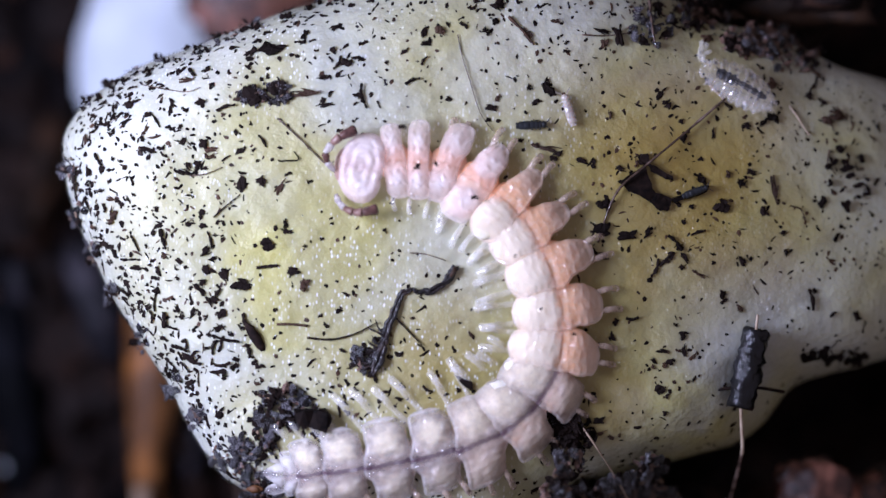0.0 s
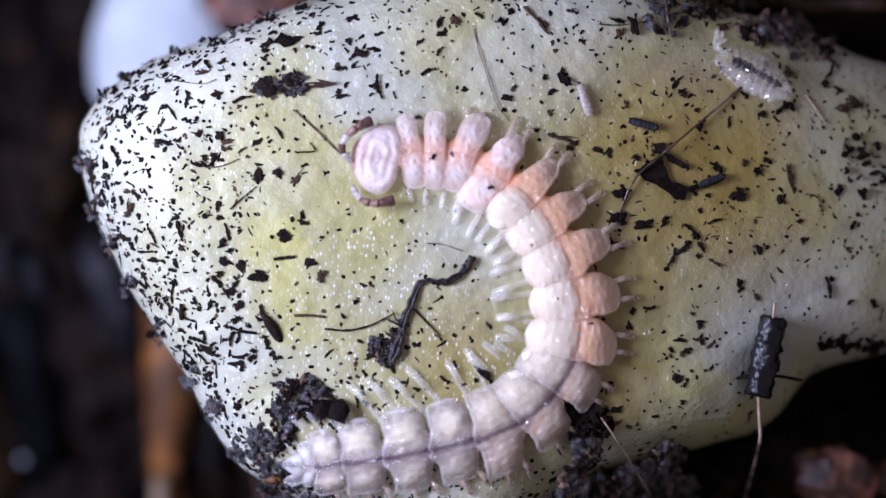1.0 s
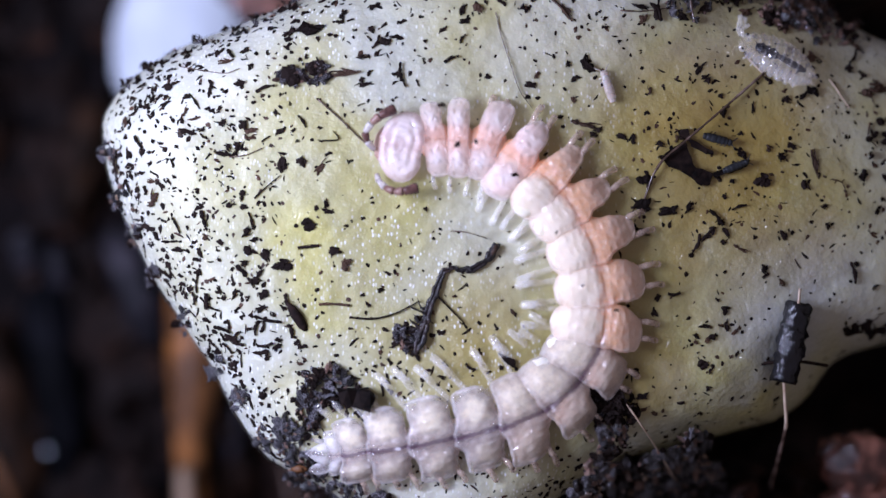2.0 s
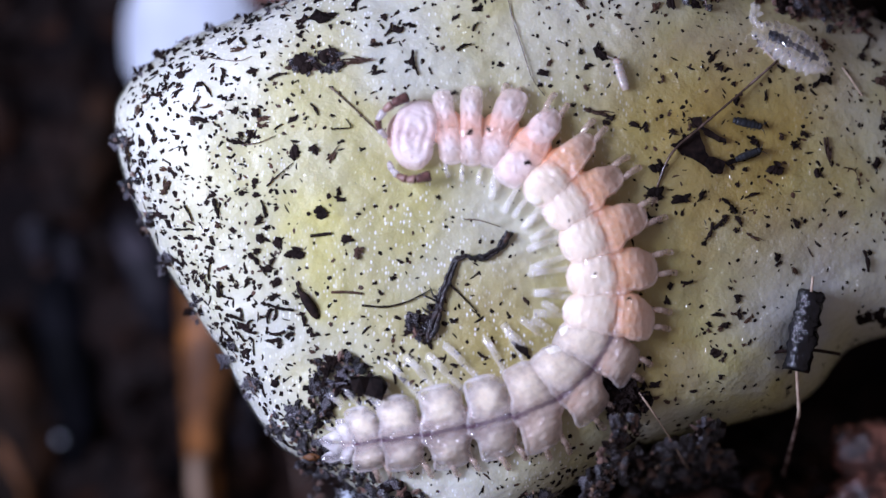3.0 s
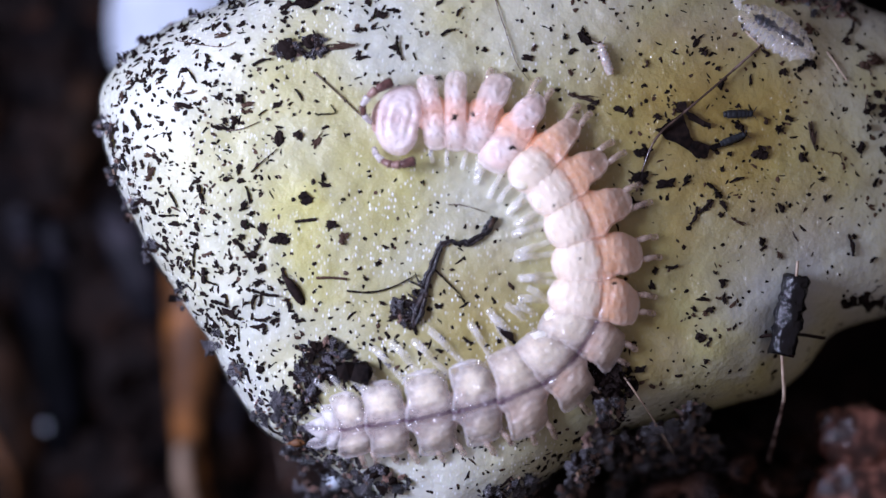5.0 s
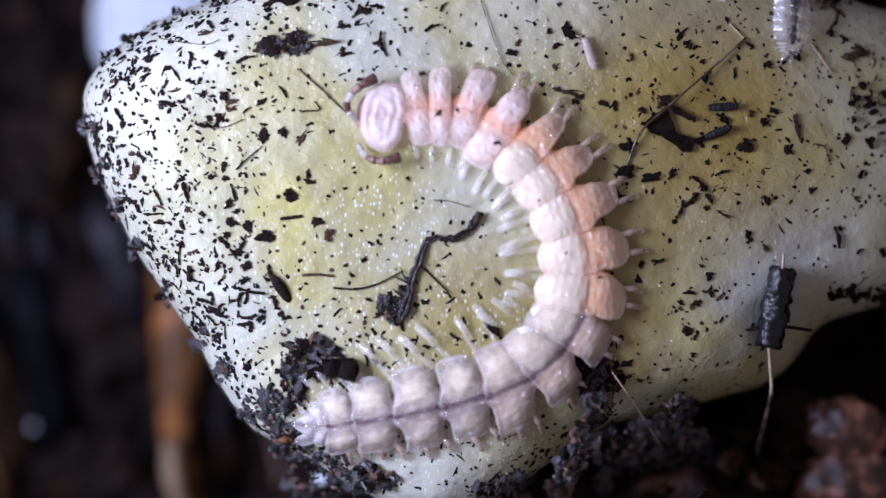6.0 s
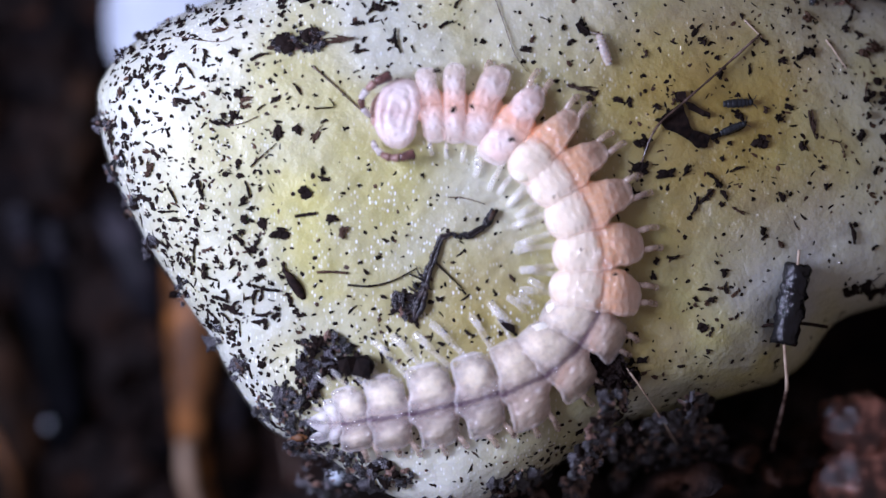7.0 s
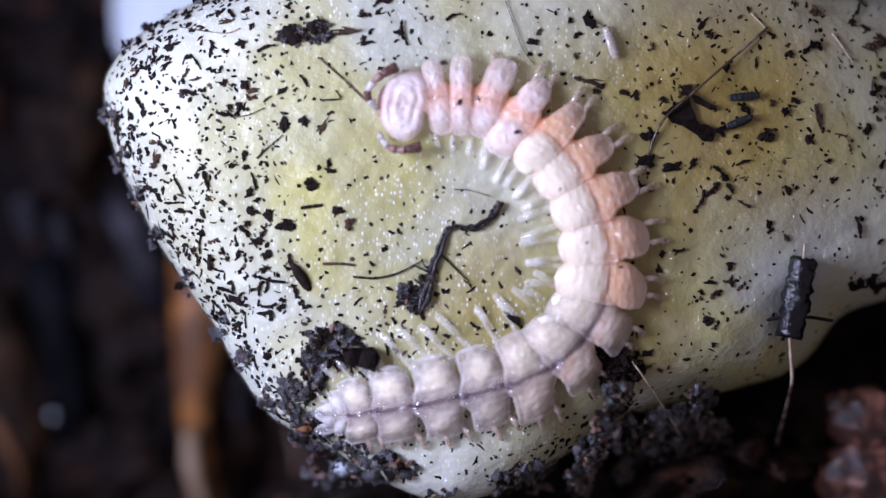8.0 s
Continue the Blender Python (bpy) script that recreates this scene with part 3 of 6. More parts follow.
def build_clods():
    """Loose peat clods over the soil: the larger ones near the potato one by one, the rest as one sheet."""
    verts, faces = [], []
    base = bmesh.new()
    bmesh.ops.create_icosphere(base, subdivisions=2, radius=1)
    pts = [v.co.copy() for v in base.verts]
    tri = [[v.index for v in f.verts] for f in base.faces]
    base.free()
    for k in range(900):
        a, b = rng.uniform(-250, 1900), rng.uniform(-300, 1200)
        z = hill(a, b)
        if z is not None:
            continue
        size = rng.choice((0.0003, 0.0005, 0.0008, 0.0013, 0.002)) * rng.uniform(0.7, 1.3)
        p = spot(a, b, size * 0.3)
        turn = Euler((rng.uniform(0, 6), rng.uniform(0, 6), rng.uniform(0, 6))).to_matrix()
        st = Vector((1, rng.uniform(0.4, 1), rng.uniform(0.35, 0.8))) * size
        off = Vector((k * 1.7, k * 0.9, k))
        chunk = []
        for v in pts:
            s = 1 + 0.45 * noise.noise(v * 1.4 + off) + 0.25 * noise.noise(v * 3 + off)
            chunk.append(turn @ Vector((v.x * st.x, v.y * st.y, v.z * st.z)) * s)
        if size > 0.0004 and -190 < a < 1620 and -90 < b < 1080:
            me = bpy.data.meshes.new("peat_clod")
            me.from_pydata(chunk, [], tri)
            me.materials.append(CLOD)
            clod = new("peat_clod", me)
            clod.location = p
            tagged(clod, "loose dark brown peat clod lying on the soil", "soil clod", "peat clods")
            continue
        n0 = len(verts)
        verts += [p + v for v in chunk]
        faces += [[n0 + i for i in t] for t in tri]
    me = bpy.data.meshes.new("peat_clods")
    me.from_pydata(verts, [], faces)
    me.materials.append(CLOD)
    tagged(new("peat_clods", me), "loose dark brown peat clods and fragments", "soil", kind="stuff")


build_clods()


BITS = [mesh("crumb", lump((1, 0.75, 0.7), 90 + k, 0.95, 3), WETCLOD) for k in range(12)]
BROWNBITS = [mesh("crumb", lump((0.9, 0.55, 0.5), 190 + k, 0.95, 3), WETBROWN) for k in range(5)]
DARKBITS = [mesh("crumb", lump((1, 0.6, 0.5), 230 + k, 0.8, 3), CHAR, False) for k in range(6)]
PALEBITS = [mesh("crumb", lump((0.6, 0.4, 0.4), 130 + k, 0.7, 2), PALEROOT, False) for k in range(3)]
EARTH = [mesh("crumb", lump((1, 0.8, 0.7), 110 + k, 0.6, 2), CLOD, False) for k in range(4)]


def clump(a, b, spread, count, seed, label, name="soil_clump", earth=False, big=0.00035, squash=0.6, raised=0.0, brown=0.25, pale=0.06, dark=0.0):
    """A heap of crumbs stuck together."""
    r = random.Random(seed)
    base = on(a, b)
    ob = thing(name, Matrix.Translation(base), label, "soil clump", "soil clumps")
    for _ in range(int(count * 2.1)):
        q, d = r.uniform(0, 6.28), math.sqrt(r.random())
        ca, cb = a + spread[0] * d * math.cos(q), b + spread[1] * d * math.sin(q)
        s = big * (0.15 + 0.6 * r.random() ** 1.6)
        bit = part("crumb", r.choice(DARKBITS if r.random() < dark else EARTH if earth or r.random() < 0.15 else PALEBITS if r.random() < pale else BROWNBITS if r.random() < brown else BITS), None, ob)
        turn = Euler((r.uniform(-1, 1), r.uniform(-1, 1), r.uniform(0, 6))).to_matrix().to_4x4()
        bit.matrix_basis = Matrix.Translation(on(ca, cb, raised + s * 0.4 + (1 - d) * big * squash) - base) @ turn @ Matrix.Diagonal((s, s * r.uniform(0.5, 1), s * r.uniform(0.4, 1), 1))
    return ob


clump(503, 724, (56, 40), 80, 1, "heap of black and brown humus crumbs beside the millipede's tail", big=0.0003, brown=0.35, dark=0.4)
clump(468, 776, (22, 34), 34, 47, "black and pale humus crumbs beside the millipede's tail", big=0.00026, brown=0.3, pale=0.15, dark=0.4)
clump(430, 805, (30, 35), 26, 2, "wet black soil clinging to the potato's edge", big=0.0003)
clump(515, 925, (70, 48), 70, 3, "wet black soil clinging to the potato's edge", big=0.0003)
clump(458, 868, (36, 36), 46, 41, "wet black soil clinging to the potato's edge", big=0.0003)
clump(600, 935, (50, 25), 26, 4, "wet black soil clinging to the potato's edge", big=0.00035)
clump(1010, 768, (42, 44), 80, 5, "black humus clump beside the millipede's body", big=0.00036, dark=0.85)
for n, (a, c) in enumerate(((120, 300), (138, 380), (165, 445), (200, 515), (250, 600), (305, 680), (345, 745), (385, 815))):
    clump(a, c, (13, 26), 13, 60 + n, "dark crumbs stuck along the potato's edge", big=0.00026, squash=0.2)
for n, (a, c) in enumerate(((160, 178), (200, 148), (245, 124), (295, 104), (345, 88), (395, 66), (445, 46), (505, 26), (575, 4), (640, -22))):
    clump(a, c, (24, 9), 8, 80 + n, "dark crumbs stuck along the potato's edge", big=0.00024, squash=0.2, dark=0.7)
clump(690, 1000, (70, 22), 26, 21, "wet black soil clinging to the potato's edge", big=0.0004)
clump(856, 944, (36, 14), 20, 22, "wet black soil clinging to the potato's edge", big=0.0003)
clump(1055, 945, (60, 30), 36, 23, "wet black soil clump below the potato's edge", raised=0.0009, big=0.00045)
clump(1150, 915, (40, 34), 26, 24, "wet black soil clump below the potato's edge", raised=0.0016, big=0.0004)
clump(985, 735, (26, 30), 30, 51, "black humus clump under the millipede's flank", big=0.00034, dark=0.85)
clump(1002, 815, (26, 26), 34, 6, "brown wet soil clump at the potato's lower edge", raised=0.0012, big=0.0003, brown=0.5)
clump(982, 862, (24, 30), 44, 52, "wet soil clump with pale grains at the potato's lower edge", raised=0.0016, big=0.0003, brown=0.5, pale=0.16)
clump(956, 906, (26, 28), 46, 53, "wet soil clump with pale grains at the potato's lower edge", raised=0.0018, big=0.0003, brown=0.45, pale=0.2)
clump(934, 958, (24, 30), 40, 54, "wet soil clump with pale grains at the potato's lower edge", raised=0.0016, big=0.00032, brown=0.5, pale=0.2)
clump(1030, 888, (40, 36), 50, 59, "wet black soil clump at the potato's lower edge", raised=0.0010, big=0.00036, dark=0.4)
clump(1108, 916, (54, 30), 60, 49, "wet bluish black soil clump below the potato's edge", raised=0.0022, big=0.00034, pale=0.1)
clump(1166, 888, (30, 34), 44, 48, "wet bluish black soil clump below the potato's edge", raised=0.0020, big=0.00034, pale=0.1)
clump(1078, 878, (32, 44), 70, 55, "wet bluish black soil clump at the potato's lower edge", raised=0.0016, big=0.00034, pale=0.1)
clump(1132, 858, (34, 40), 70, 7, "wet bluish black soil clump at the potato's lower edge", raised=0.0016, big=0.00034, pale=0.1)
clump(1154, 820, (28, 18), 34, 56, "wet black soil clump at the potato's lower edge", raised=0.0010, big=0.0003)
clump(830, 968, (60, 20), 30, 50, "wet reddish black soil clinging to the potato's edge", big=0.00032, brown=0.5)
clump(1345, 70, (66, 30), 90, 8, "glistening dark brown soil clump on the potato's edge", big=0.00034, brown=0.8, pale=0.12)
clump(1238, 28, (50, 26), 40, 57, "reddish brown soil crumbs on the potato's edge", big=0.0003, brown=0.75, dark=0.3)
clump(1415, 105, (50, 30), 34, 9, "glistening dark brown soil clump on the potato's edge", big=0.0003, brown=0.7, pale=0.1)
clump(1150, 45, (40, 38), 30, 10, "dark humus and fibre tuft on the potato", big=0.00026)
clump(470, 168, (48, 20), 26, 11, "flat heap of black humus crumbs on the potato", big=0.00024, squash=0.2)
clump(645, 634, (22, 24), 20, 12, "black humus crumbs round a dead rootlet", big=0.0002, squash=0.3)
clump(1480, 632, (60, 14), 22, 58, "brown soil smears on the potato's edge", earth=True, big=0.0003, squash=0.1)
clump(1500, 320, (40, 60), 14, 13, "brown soil smears on the potato's edge", earth=True, big=0.0003)


for a, b, z, size, k in ((1080, 915, 0.009, (0.0036, 0.0019, 0.011), 31), (1220, 880, 0.008, (0.0026, 0.0017, 0.011), 32), (520, 985, 0.0085, (0.0026, 0.0014, 0.01), 33), (1350, 40, 0.0085, (0.0028, 0.001, 0.01), 34)):
    ob = part("peat_lump", lump(size, k, 0.4, 4), CLOD)
    ob.location = spot(a, b, z)
    tagged(ob, "large dark peat lump propping the potato's edge", "soil clump", "soil clumps")


# ---- things in the background soil ----
def build_stone():
    ob = part("white_stone", lump((0.0027, 0.0054, 0.0014), 3, 0.12, 4), STONE)
    ob.matrix_world = Matrix.Translation(spot(292, 12, 0.0012)) @ pose(0, 0, 0, 0, 8, -34)
    tagged(ob, "smooth bluish white stone on the soil", "stone")


def build_root(line, radius, material, name, label, category="root"):
    pts = glide([spot(a, b, z) for a, b, z in line], 8)
    n = len(pts)
    bm = tube(pts, [radius * (0.75 + 0.25 * math.sin(5 * k / n + 1)) for k in range(n)], 12)
    return tagged(part(name, bm, material), label, category)


build_stone()
bark = part("bark_piece", lump((0.0028, 0.0016, 0.0008), 8, 0.3, 3), BARK)
bark.matrix_world = Matrix.Translation(spot(440, -10, 0.003)) @ pose(0, 0, 0, 10, 0, 20)
tagged(bark, "reddish brown bark fragment on the soil", "bark")
leaf = part("leaf_fragment", lump((0.003, 0.0012, 0.0006), 77, 0.3, 3), HUMUS)
leaf.matrix_world = Matrix.Translation(spot(1400, -20, 0.0165)) @ pose(0, 0, 0, -15, -15, -15)
tagged(leaf, "brown rotting leaf fragment behind the potato's edge", "leaf scrap")
old_root = build_root([(278, 540, 0.003), (274, 620, 0.0034), (268, 720, 0.0036), (262, 820, 0.0036), (268, 930, 0.0032), (282, 1010, 0.003)], 0.00122, ROOT, "dead_root", "thick orange brown dead root lying on the soil")
part("root_core", tube(glide([spot(a, b, z) for a, b, z in ((252, 860, 0.0046), (250, 900, 0.0047), (257, 945, 0.0047), (270, 990, 0.0044))]), [0.0003 + 0.00008 * math.sin(k / 5) for k in range(19)], 10), PALEROOT, old_root, "pale bare root core")
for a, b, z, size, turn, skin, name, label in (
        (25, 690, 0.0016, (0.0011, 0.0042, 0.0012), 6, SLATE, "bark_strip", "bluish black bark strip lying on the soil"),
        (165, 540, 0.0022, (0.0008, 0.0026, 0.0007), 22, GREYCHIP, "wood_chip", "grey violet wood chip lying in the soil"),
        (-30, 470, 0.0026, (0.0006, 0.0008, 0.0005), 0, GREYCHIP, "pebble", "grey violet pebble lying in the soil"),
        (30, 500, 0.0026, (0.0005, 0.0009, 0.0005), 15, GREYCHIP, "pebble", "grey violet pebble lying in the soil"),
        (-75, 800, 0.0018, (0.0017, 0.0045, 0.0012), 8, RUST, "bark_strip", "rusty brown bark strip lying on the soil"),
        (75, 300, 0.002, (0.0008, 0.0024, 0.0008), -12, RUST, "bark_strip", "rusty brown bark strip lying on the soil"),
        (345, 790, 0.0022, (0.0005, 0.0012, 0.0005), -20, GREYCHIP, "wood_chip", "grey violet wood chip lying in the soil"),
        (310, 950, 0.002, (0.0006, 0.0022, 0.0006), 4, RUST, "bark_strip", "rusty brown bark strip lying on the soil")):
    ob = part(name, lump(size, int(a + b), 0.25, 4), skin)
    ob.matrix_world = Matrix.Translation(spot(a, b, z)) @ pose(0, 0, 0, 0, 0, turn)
    tagged(ob, label, "bark" if "bark" in name else name.replace("_", " "))
build_root([(-110, 790, 0.002), (-85, 860, 0.003), (-55, 920, 0.003), (-55, 980, 0.002)], 0.0003, ROOT, "rootlet", "orange brown rootlet lying on the soil")
build_root([(430, 850, 0.002), (440, 930, 0.003), (425, 990, 0.003)], 0.00014, FIBRE, "rootlet", "thin brown rootlet on the soil")
build_root([(1560, 840, 0.002), (1490, 890, 0.003), (1440, 960, 0.002)], 0.00012, PALEFIBRE, "rootlet", "thin pale brown rootlet on the soil")
for a, b, z, s, name, label in ((10, 826, 0.002, 0.00017, "white_grain", "small white mineral grain on the soil"), (515, 935, 0.0165, 0.00028, "white_grain", "small pale mineral grain at the potato's edge"),
                                (1404, 846, 0.0165, 0.0007, "brown_chip", "reddish brown bark chip on the soil"), (1450, 870, 0.0166, 0.0013, "brown_chip", "reddish brown bark chip on the soil"), (1450, 965, 0.0163, 0.0017, "brown_chip", "reddish brown bark chip on the soil"),
                                (1530, 870, 0.015, 0.0008, "brown_chip", "reddish brown bark chip on the soil")):
    ob = part(name, lump((s, s * 0.8, s * 0.6), int(a), 0.4, 3), STONE if "white" in name else BARK)
    ob.location = spot(a, b, z)
    tagged(ob, label, "grain" if "white" in name else "bark chip")


# ---- millipede ----
# Middle of each ring along the back, from the neck plate to the tail tip, and the rings' widths and lengths towards the
# inside and the outside of the curl, all in plan units.
SPINE = ((642, 298), (699, 287), (740, 291), (792, 294), (843, 326), (896, 365), (934, 410), (966, 474), (987, 544), (987, 616),
         (968, 677), (917, 737), (849, 777), (772, 799), (692, 815), (614, 827), (555, 835), (520, 838), (500, 838), (463, 836))
IN_WIDE = (62, 66, 64, 68, 78, 78, 77, 77, 84, 90, 86, 84, 83, 81, 81, 75, 64, 44)
OUT_WIDE = (64, 69, 79, 80, 84, 86, 84, 90, 81, 76, 72, 76, 84, 76, 76, 66, 57, 40)
IN_LONG = (72, 42, 42, 54, 60, 68, 74, 76, 74, 72, 72, 74, 74, 74, 76, 70, 58, 28)
OUT_LONG = (72, 38, 40, 52, 54, 52, 56, 66, 78, 84, 78, 80, 76, 72, 74, 70, 62, 28)
IN_BACK = (0, 4, 2, -4, -6, -4, 0, 0, 0, 2, 14, 14, 2, 0, 2, 6, 8, 8)
OUT_BACK = (0, -4, 0, 6, 0, 0, -2, -4, 2, 8, 10, 8, 14, 4, 2, 4, 8, 8)


def plate(length, half, rise, kind="keel", swell=0.12, thick=0.05, seed=0, waist=0.2, outer=0.2, puff=0.12, lip=0.022, roof=2.6, ball=0.62):
    """Back plate of a segmented animal: x across, y forward, z up, with pillow-like swellings."""
    nu, nv = 72, 24
    bm = bmesh.new()
    top, low, table = [], [], {}
    off = Vector((seed * 1.7, seed * 0.6, seed))
    for i in range(nu + 1):
        u = -1 + 2 * i / nu
        au = abs(u)
        if kind == "collum":
            run = length / 2 * math.sqrt(max(0.03, 1 - au ** 3.2))
        else:
            run = length / 2 * (1 - (waist if u < 0 else outer) * max(0.0, (au - 0.25) / 0.75)) * math.sqrt(max(0.04, 1 - max(0.0, (au - (ball if u < 0 else 0.74)) / (1 - ball if u < 0 else 0.26)) ** 2.4))
        line_t, line_l = [], []
        for j in range(nv + 1):
            v = -1 + 2 * j / nv
            z = rise * (1 - au ** roof) + 0.03 * half * au ** 4
            z += swell * (1.5 if u < 0 else 0.8) * half * math.exp(-((au - 0.58) / 0.27) ** 2) * (1 - v * v)
            z += puff * half * (1 - abs(v) ** 4) * (1 - au ** 8) * (0.35 + 0.65 * au)
            z -= (0.0 if kind == "collum" else 0.022) * half * math.exp(-(u / 0.06) ** 2)
            z += lip * half * (math.exp(-((au - 0.93) / 0.04) ** 2) + math.exp(-((v + 0.88) / 0.09) ** 2))
            if kind == "collum":
                w = ((0.85 * au) ** 3 + abs(v) ** 3) ** (1 / 3) + 0.07 * noise.noise(Vector((u * 3, v * 2, 4)))
                z += 0.022 * half * math.cos(w * 15 + 1) * (1 - au ** 6) * (1 + 1.6 * noise.noise(Vector((u * 6, v * 4, 1))))
                z += 0.012 * half * noise.noise(Vector((u * 14, v * 8, 6)))
            z += 0.006 * half * noise.noise(Vector((u * 7, v * 4, 2)) + off)
            z += 0.02 * half * noise.noise(Vector((u * 2.2, v * 1.2, 0)) + off)
            wob = 1 + 0.06 * noise.noise(Vector((u * 3, 5, 0)) + off) + 0.06 * noise.noise(Vector((u * 9, v, 7)) + off)
            back = -0.1 * length * max(0.0, au - 0.4)
            line_t.append(bm.verts.new((u * half, v * run * wob + back, z)))
            table[line_t[-1]] = (u, v)
            line_l.append(bm.verts.new((u * half * 0.97, v * run * wob * 0.96 + back, z - thick * half - 0.1 * half * (1 - au))))
            table[line_l[-1]] = (u, v)
        top.append(line_t)
        low.append(line_l)
    for i in range(nu):
        for j in range(nv):
            bm.faces.new((top[i][j], top[i + 1][j], top[i + 1][j + 1], top[i][j + 1]))
            bm.faces.new((low[i][j + 1], low[i + 1][j + 1], low[i + 1][j], low[i][j]))
        for j in (0, nv):
            q = (top[i][j], low[i][j], low[i + 1][j], top[i + 1][j])
            bm.faces.new(q if j == 0 else q[::-1])
    for j in range(nv):
        bm.faces.new((low[0][j], top[0][j], top[0][j + 1], low[0][j + 1]))
        bm.faces.new((top[nu][j], low[nu][j], low[nu][j + 1], top[nu][j + 1]))
    bmesh.ops.recalc_face_normals(bm, faces=bm.faces)
    return chart(bm, 1, 1, table)


def ring_plate(k, run, rise, puff_in, puff_out, corner, knobs, arch):
    """Back plate of one body ring: x across (the outside of the curl is +x), y forward. A low saddle along the middle and on each side
    a swollen keel of its own width and length, swept back, with rounded corners, three rows of knobs and a thin lip behind."""
    nu, nv = 84, 30
    bm = bmesh.new()
    top, low, table = [], [], {}
    off = Vector((k * 1.7, k * 0.6, k))
    full = (IN_WIDE[k] + OUT_WIDE[k]) / 2 * UNIT
    for i in range(nu + 1):
        u = -1 + 2 * i / nu
        au = abs(u)
        wide, long, back = ((IN_WIDE, IN_LONG, IN_BACK) if u < 0 else (OUT_WIDE, OUT_LONG, OUT_BACK))
        wide, long, back = wide[k] * UNIT, long[k] * UNIT, back[k] * UNIT
        puff = puff_in if u < 0 else puff_out
        out = min(1.0, max(0.0, (au - 0.12) / 0.3))
        out = out * out * (3 - 2 * out)
        half = (run + (long - run) * out) / 2
        pointed = u > 0 and 3 < k < 10
        start = 0.36 if pointed else corner
        tip = max(0.0, (au - start) / (1 - start))
        fore, aft = math.sqrt(max(0.03, 1 - tip ** (1.7 if pointed else 2.4))), math.sqrt(max(0.03, 1 - tip ** (7.0 if k > 9 else 4.0)))
        ragged = 0.08 * noise.noise(Vector((u * 3, 5, 0)) + off)
        line_t, line_l = [], []
        for j in range(nv + 1):
            v = -1 + 2 * j / nv
            slack = 0.45 if u > 0 and 4 < k < 10 else 1.0
            z = rise * (1 - au ** 2.3) + arch * slack * full * (0.6 - v * v) * (1 - 0.6 * tip)
            z += puff * full * math.exp(-((au - 0.56) / 0.3) ** 2) * (1 - abs(v) ** 2.5)
            z -= 0.02 * full * math.exp(-(u / 0.1) ** 2)
            z -= 0.035 * slack * full * abs(v) ** 5 * (1 - 0.5 * tip)
            z += 0.03 * full * math.exp(-((v + 0.9) / 0.07) ** 2) + 0.025 * full * math.exp(-((au - 0.94) / 0.04) ** 2)
            row = math.cos(3 * math.pi * v / 2 + 0.4) ** 2
            z += knobs * full * row * max(0.0, math.cos((6.5 if k < 5 else 12) * math.pi * u + 0.7 * math.sin(5 * v + k) + 2.8 * noise.noise(Vector((u * 2, v, 9)) + off))) ** 1.5 * (1 - au ** 8)
            z += 0.01 * full * noise.noise(Vector((u * 6, v * 3, 2)) + off) + 0.032 * full * noise.noise(Vector((u * 2.3, v * 1.2, 0)) + off)
            edge = v * half * (aft if v < 0 else fore) * (1 + ragged + 0.05 * noise.noise(Vector((u * 8, v, 7)) + off)) - back * out * au
            line_t.append(bm.verts.new((u * wide, edge, z)))
            line_l.append(bm.verts.new((u * wide * 0.97, edge * 0.97, z - 0.05 * full - 0.08 * full * (1 - au))))
            table[line_t[-1]] = table[line_l[-1]] = (u, v)
        top.append(line_t)
        low.append(line_l)
    for i in range(nu):
        for j in range(nv):
            bm.faces.new((top[i][j], top[i + 1][j], top[i + 1][j + 1], top[i][j + 1]))
            bm.faces.new((low[i][j + 1], low[i + 1][j + 1], low[i + 1][j], low[i][j]))
        for j in (0, nv):
            q = (top[i][j], low[i][j], low[i + 1][j], top[i + 1][j])
            bm.faces.new(q if j == 0 else q[::-1])
    for j in range(nv):
        bm.faces.new((low[0][j], top[0][j], top[0][j + 1], low[0][j + 1]))
        bm.faces.new((top[nu][j], low[nu][j], low[nu][j + 1], top[nu][j + 1]))
    bmesh.ops.recalc_face_normals(bm, faces=bm.faces)
    return chart(bm, 1, 1, table)


